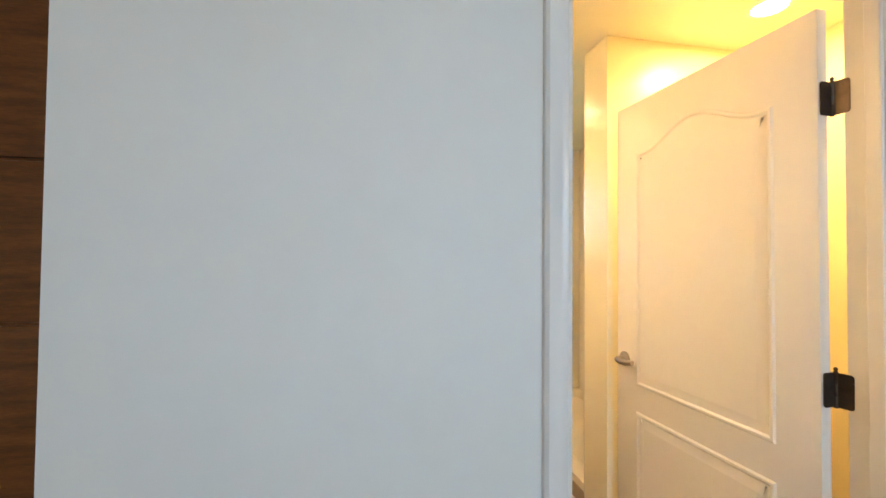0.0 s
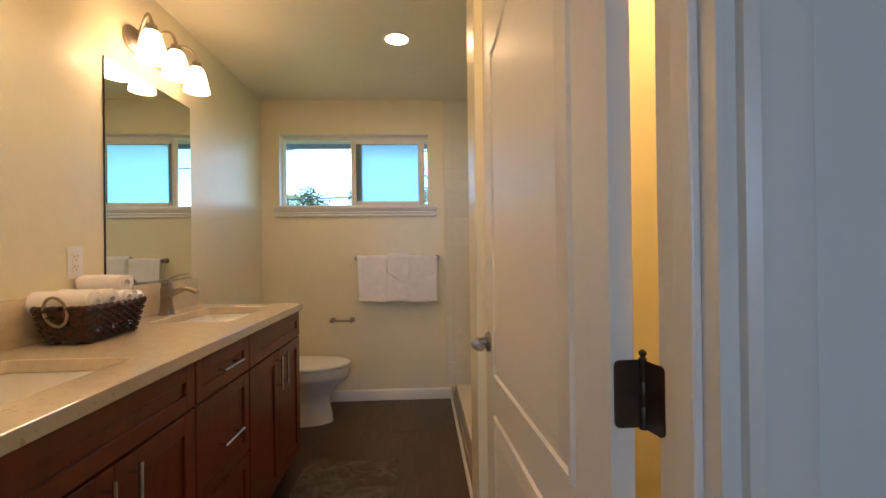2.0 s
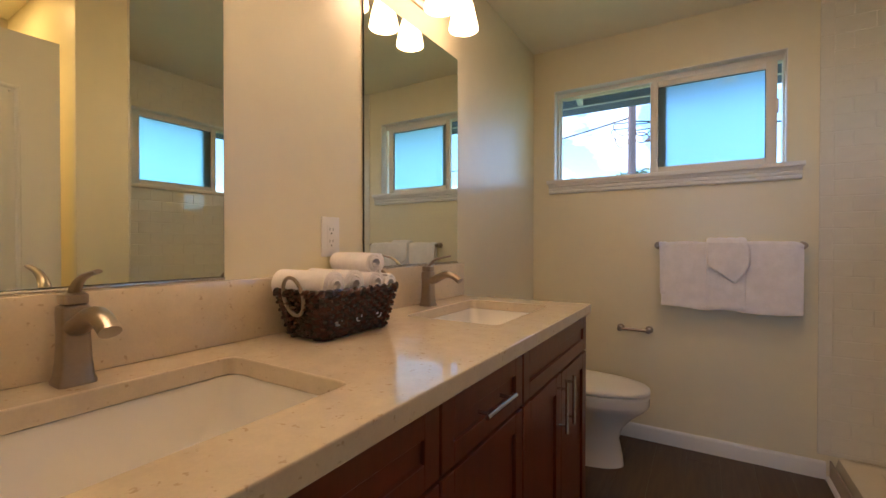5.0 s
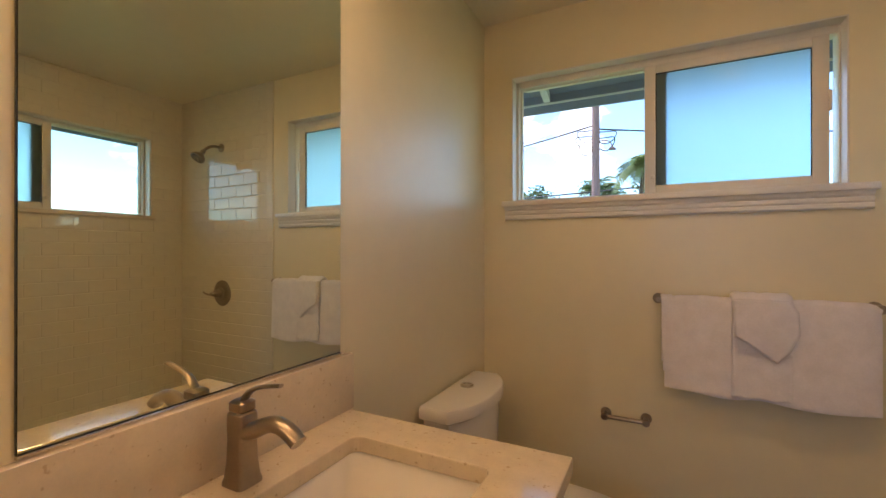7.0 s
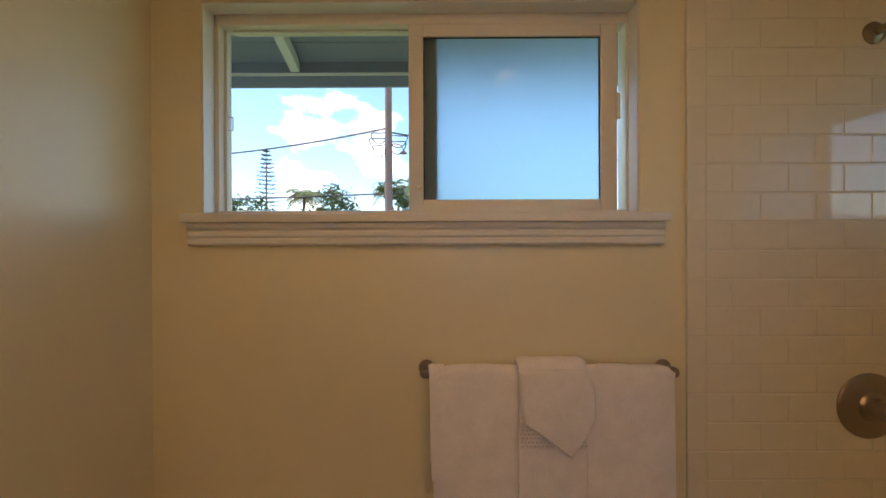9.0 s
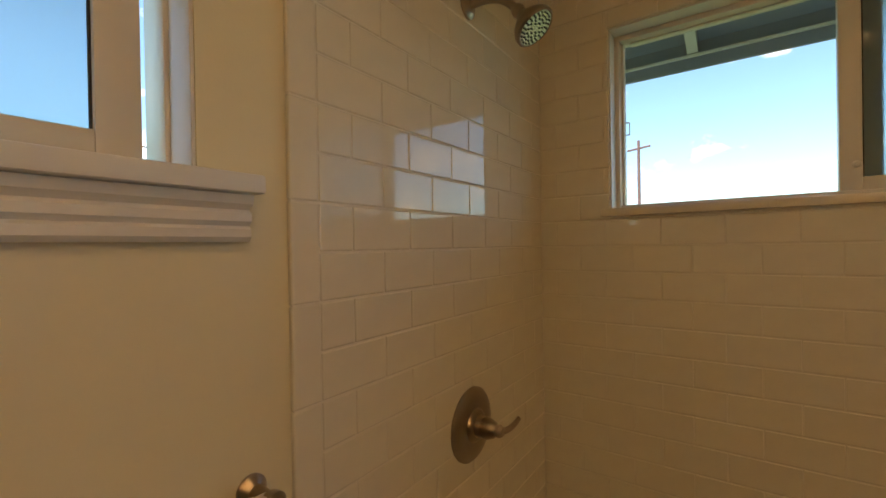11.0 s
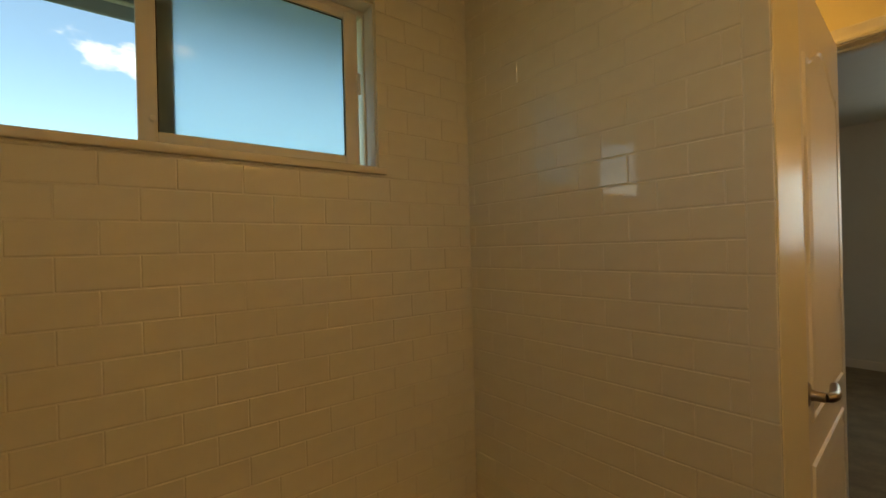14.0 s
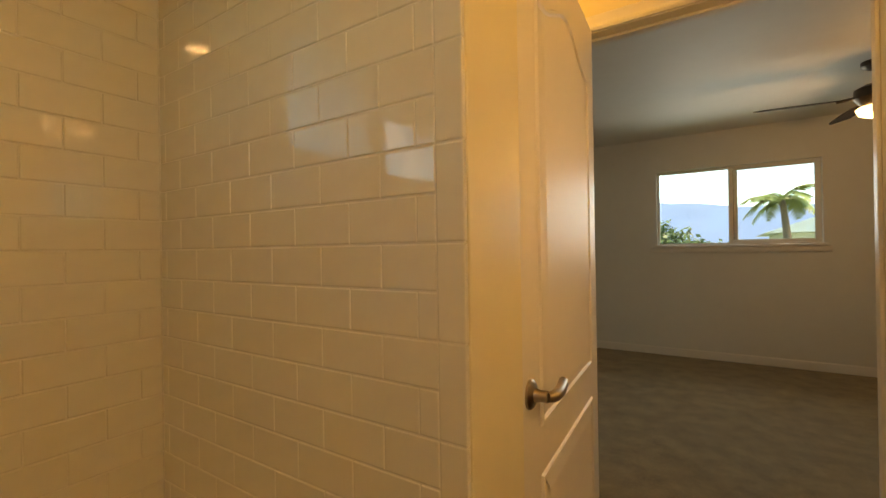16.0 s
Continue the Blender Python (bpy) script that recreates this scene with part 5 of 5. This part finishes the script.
def house(m, w, d, h, label, tiles=ROOFING):
    hs = thing("house", m, label, "house")
    part("wall", boxed(0, 0, 0, w, d, h), STUCCO, hs, smooth=False)
    part("roof", loft([[(-0.6, -0.6, h), (-0.6, d + 0.6, h), (-0.6, d / 2, h + d * 0.22)], [(w + 0.6, -0.6, h), (w + 0.6, d + 0.6, h), (w + 0.6, d / 2, h + d * 0.22)]]), tiles, hs, smooth=False)
    for k in range(3):
        wd = part("window", boxed(0.8 + k * w / 3, -0.03, h * 0.45, 0.8 + k * w / 3 + 1.0, 0.01, h * 0.8), EAVE, hs, smooth=False)
    return hs


house(pose(-22, 34, -0.72), 9, 7, 3.2, "low pale house with a brown roof far beyond the yard")

# the view from the bedroom window
house(pose(-7.2, -23.0, -0.72, 0, 0, -92), 8, 6, 2.42, "white neighbouring house with a light gabled roof", WHITE_OUT)
palm(-1.22, -21.3, 3.6, 14, "windblown palm by the white house", 1.35, 0.3, 13)
for k, (x, y, h) in enumerate(((5.4, -31, 3.9), (4.3, -33, 3.5), (7.0, -36, 4.6), (3.0, -40, 2.3), (1.2, -46, 2.0), (6.2, -29, 3.7))):
    leafy_tree(x, y, h, 1.7, 40 + k, "green leafy tree across the lawn", leaves=1300, size=0.2)
utility_pole(9.6, -36, 8.5, "far utility pole across the lawn", 0.14)
bm = bmesh.new()
nx, ny = 110, 8
grid = []
for j in range(ny + 1):
    row = []
    for i in range(nx + 1):
        u = i / nx
        x = -700 + 1400 * u
        ridge = 54 + 14 * noise.noise((u * 5.0, 1.7, 0)) + 9 * noise.noise((u * 17, 4.1, 0)) + 22 * math.exp(-((x - 140) / 120) ** 2)
        row.append(bm.verts.new((x, -640 - 26 * (ny - j), -2 + ridge * math.sin(0.5 * math.pi * j / ny) + 3 * noise.noise((x * 0.03, j * 0.7, 2)))))
    grid.append(row)
for a, b in zip(grid, grid[1:]):
    for i in range(nx):
        bm.faces.new((a[i], a[i + 1], b[i + 1], b[i]))
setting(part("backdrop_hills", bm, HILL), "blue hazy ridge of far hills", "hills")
# ---------------------------------------------------------------- floor planks and wall tiles, piece by piece
def piece_mesh(name, w, h, t, bevel, mat):
    """A slab w by h, t thick, standing on its back at z = 0, with an eased face edge."""
    rings = [rounded(w, h, 0.0012, 0, 1), rounded(w, h, 0.0012, t - bevel, 1), rounded(w - 2 * bevel * 0.7, h - 2 * bevel * 0.7, 0.0015, t - bevel * 0.25, 1), rounded(w - 2.6 * bevel, h - 2.6 * bevel, 0.0015, t, 1)]
    return finish(loft(rings), name, mat, False)


CACHE = {}


def piece(name, w, h, t, bevel, mat, parent, m):
    key = (name, round(w, 3), round(h, 3))
    if key not in CACHE:
        CACHE[key] = piece_mesh(name, w, h, t, bevel, mat)
    ob = new(name, CACHE[key])
    ob.parent = parent
    ob.matrix_basis = m
    return ob


rnd = random.Random(5)
PW, PL = 0.150, 1.22
for i in range(17):
    x = 0.0 + PW * (i + 0.5)
    if x > XE - 0.02:
        break
    y = 0.0 - rnd.uniform(0.1, PL)
    ends = [0.0, *[y - PL * k for k in range(4)]]
    south = YO
    for a, b in zip(ends, ends[1:]):
        b = max(b, south)
        if x > 1.50 and b > YS - WING_T:
            continue
        if x > 1.50:
            a = min(a, YS - WING_T)
        if a - b > 0.02:
            piece("plank", PW - 0.0007, round(a - b, 2) - 0.0007, 0.0068, 0.0005, PLANK, floor, pose(x, (a + b) / 2, -0.007))

ROW, COL, EDGE_W, THICK = 0.0776, 0.150, 0.052, 0.008
GAP_UP, GAP_BED = 0.0012, 0.0028
Z_REF, Z_LOW = 1.381, 0.118
tile_rows = []
k0 = math.ceil((Z_LOW - Z_REF) / ROW)
z_list = [Z_REF + ROW * k for k in range(k0 - 1, 15)]


def tile_run(parent, to_wall, length, phase, holes, trim_start, trim_end):
    """Running bond on one wall: u along the wall, v up. to_wall(u, v) gives the pose of a piece whose face looks into the room."""
    base = []
    for n, (v0, v1) in enumerate(zip(z_list, z_list[1:])):
        v0c, v1c = max(v0, Z_LOW), min(v1, H - 0.002)
        if v1c - v0c < 0.012:
            continue
        u = phase - COL * 12 + (COL / 2 if (n + k0) % 2 else 0)
        start = EDGE_W if trim_start else 0.0
        end = length - (EDGE_W if trim_end else 0.0)
        while u < end:
            a, b = max(u, start), min(u + COL, end)
            u += COL
            if b - a < 0.012:
                continue
            spans = [(a, b, v0c, v1c)]
            for h0, h1, g0, g1 in holes:
                out = []
                for p, q, s, t in spans:
                    if q <= h0 or p >= h1 or t <= g0 or s >= g1:
                        out.append((p, q, s, t))
                        continue
                    if p < h0:
                        out.append((p, h0, s, t))
                    if q > h1:
                        out.append((h1, q, s, t))
                    if s < g0:
                        out.append((max(p, h0), min(q, h1), s, g0))
                    if t > g1:
                        out.append((max(p, h0), min(q, h1), g1, t))
                spans = out
            base += [s for s in spans if s[1] - s[0] > 0.01 and s[3] - s[2] > 0.008]
    for flag, c in ((trim_start, EDGE_W / 2), (trim_end, length - EDGE_W / 2)):
        if flag:
            k = -((Z_REF - Z_LOW) // (2 * ROW) + 1)
            while True:
                v0, v1 = max(Z_REF + 2 * ROW * k, Z_LOW), min(Z_REF + 2 * ROW * (k + 1), H - 0.002)
                k += 1
                if v0 >= H - 0.02:
                    break
                if v1 - v0 > 0.02:
                    base.append((c - EDGE_W / 2, c + EDGE_W / 2, v0, v1))
    # the courses at eye height are pieces of their own, the rest stay joined
    base.sort(key=lambda s: abs((s[2] + s[3]) / 2 - 1.45))
    near, rest = base[:290], base[290:]
    for p, q, s, t in near:
        m = to_wall((p + q) / 2, (s + t) / 2) @ pose(0, 0, 0, rnd.uniform(-0.035, 0.035), rnd.uniform(-0.035, 0.035), 0)
        piece("tile", q - p - GAP_UP, t - s - GAP_BED, THICK, 0.0019, TILE, parent, m)
    if rest:
        verts, faces = [], []
        for p, q, s, t in rest:
            m = to_wall((p + q) / 2, (s + t) / 2)
            w, h, b = (q - p - GAP_UP) / 2, (t - s - GAP_BED) / 2, 0.0019
            i = len(verts)
            for z, d in ((0, 0), (THICK - b, 0), (THICK, b * 1.3)):
                verts += [m @ Vector((sx * (w - d), sy * (h - d), z)) for sx, sy in ((-1, -1), (1, -1), (1, 1), (-1, 1))]
            for r in (0, 4):
                faces += [(i + r + k, i + r + (k + 1) % 4, i + r + 4 + (k + 1) % 4, i + r + 4 + k) for k in range(4)]
            faces.append((i + 8, i + 9, i + 10, i + 11))
        me = bpy.data.meshes.new("tiles")
        me.from_pydata(verts, [], faces)
        me.materials.append(TILE)
        ob = new("tiles", me)
        ob.parent = parent
        tagged(ob, kind="stuff")


def basis(origin, right, out):
    """A wall's frame: x along it to the right, y up, z out of it."""
    r, o = Vector(right), Vector(out)
    m = Matrix((r, Vector((0, 0, 1)), o)).transposed().to_4x4()
    m.translation = origin
    return m


NX0 = 1.454
bed_n = part("grout_north", boxed(NX0 + 0.003, -0.0072, Z_LOW, XE - 0.0005, -0.0004, H - 0.001), GROUT, wall_north, smooth=False)
bed_e = part("grout_east", bmesh.new(), GROUT, wall_east, smooth=False)
bm = bmesh.new()
for a, b, c, d in ((YS, -0.0055, Z_LOW, 1.545), (YS, -WIN2[1], 1.545, H - 0.001), (-WIN2[0], -0.0055, 1.545, H - 0.001), (-WIN2[1], -WIN2[0], WIN2[3], H - 0.001)):
    box(bm, XE - 0.0072, a, c, XE - 0.0004, b, d)
bm.to_mesh(bed_e.data)
bm.free()
bed_s = part("grout_south", boxed(NX0 + 0.003, YS + 0.0004, Z_LOW, XE - 0.0055, YS + 0.0072, H - 0.001), GROUT, wing, smooth=False)
fn = basis(Vector((NX0, -0.001, 0)), (1, 0, 0), (0, -1, 0))
tile_run(wall_north, lambda u, v: fn @ Matrix.Translation((u, v, 0)), XE - 0.009 - NX0, 0.122, [], True, False)
fe = basis(Vector((XE - 0.001, -0.009, 0)), (0, -1, 0), (-1, 0, 0))
tile_run(wall_east, lambda u, v: fe @ Matrix.Translation((u, v, 0)), -YS - 0.018, 0.05, [(WIN2[0] - 0.009, WIN2[1] - 0.009, 1.545, WIN2[3])], False, False)
fs = basis(Vector((XE - 0.009, YS + 0.001, 0)), (-1, 0, 0), (0, 1, 0))
tile_run(wing, lambda u, v: fs @ Matrix.Translation((u, v, 0)), XE - 0.009 - NX0, 0.03, [], False, True)
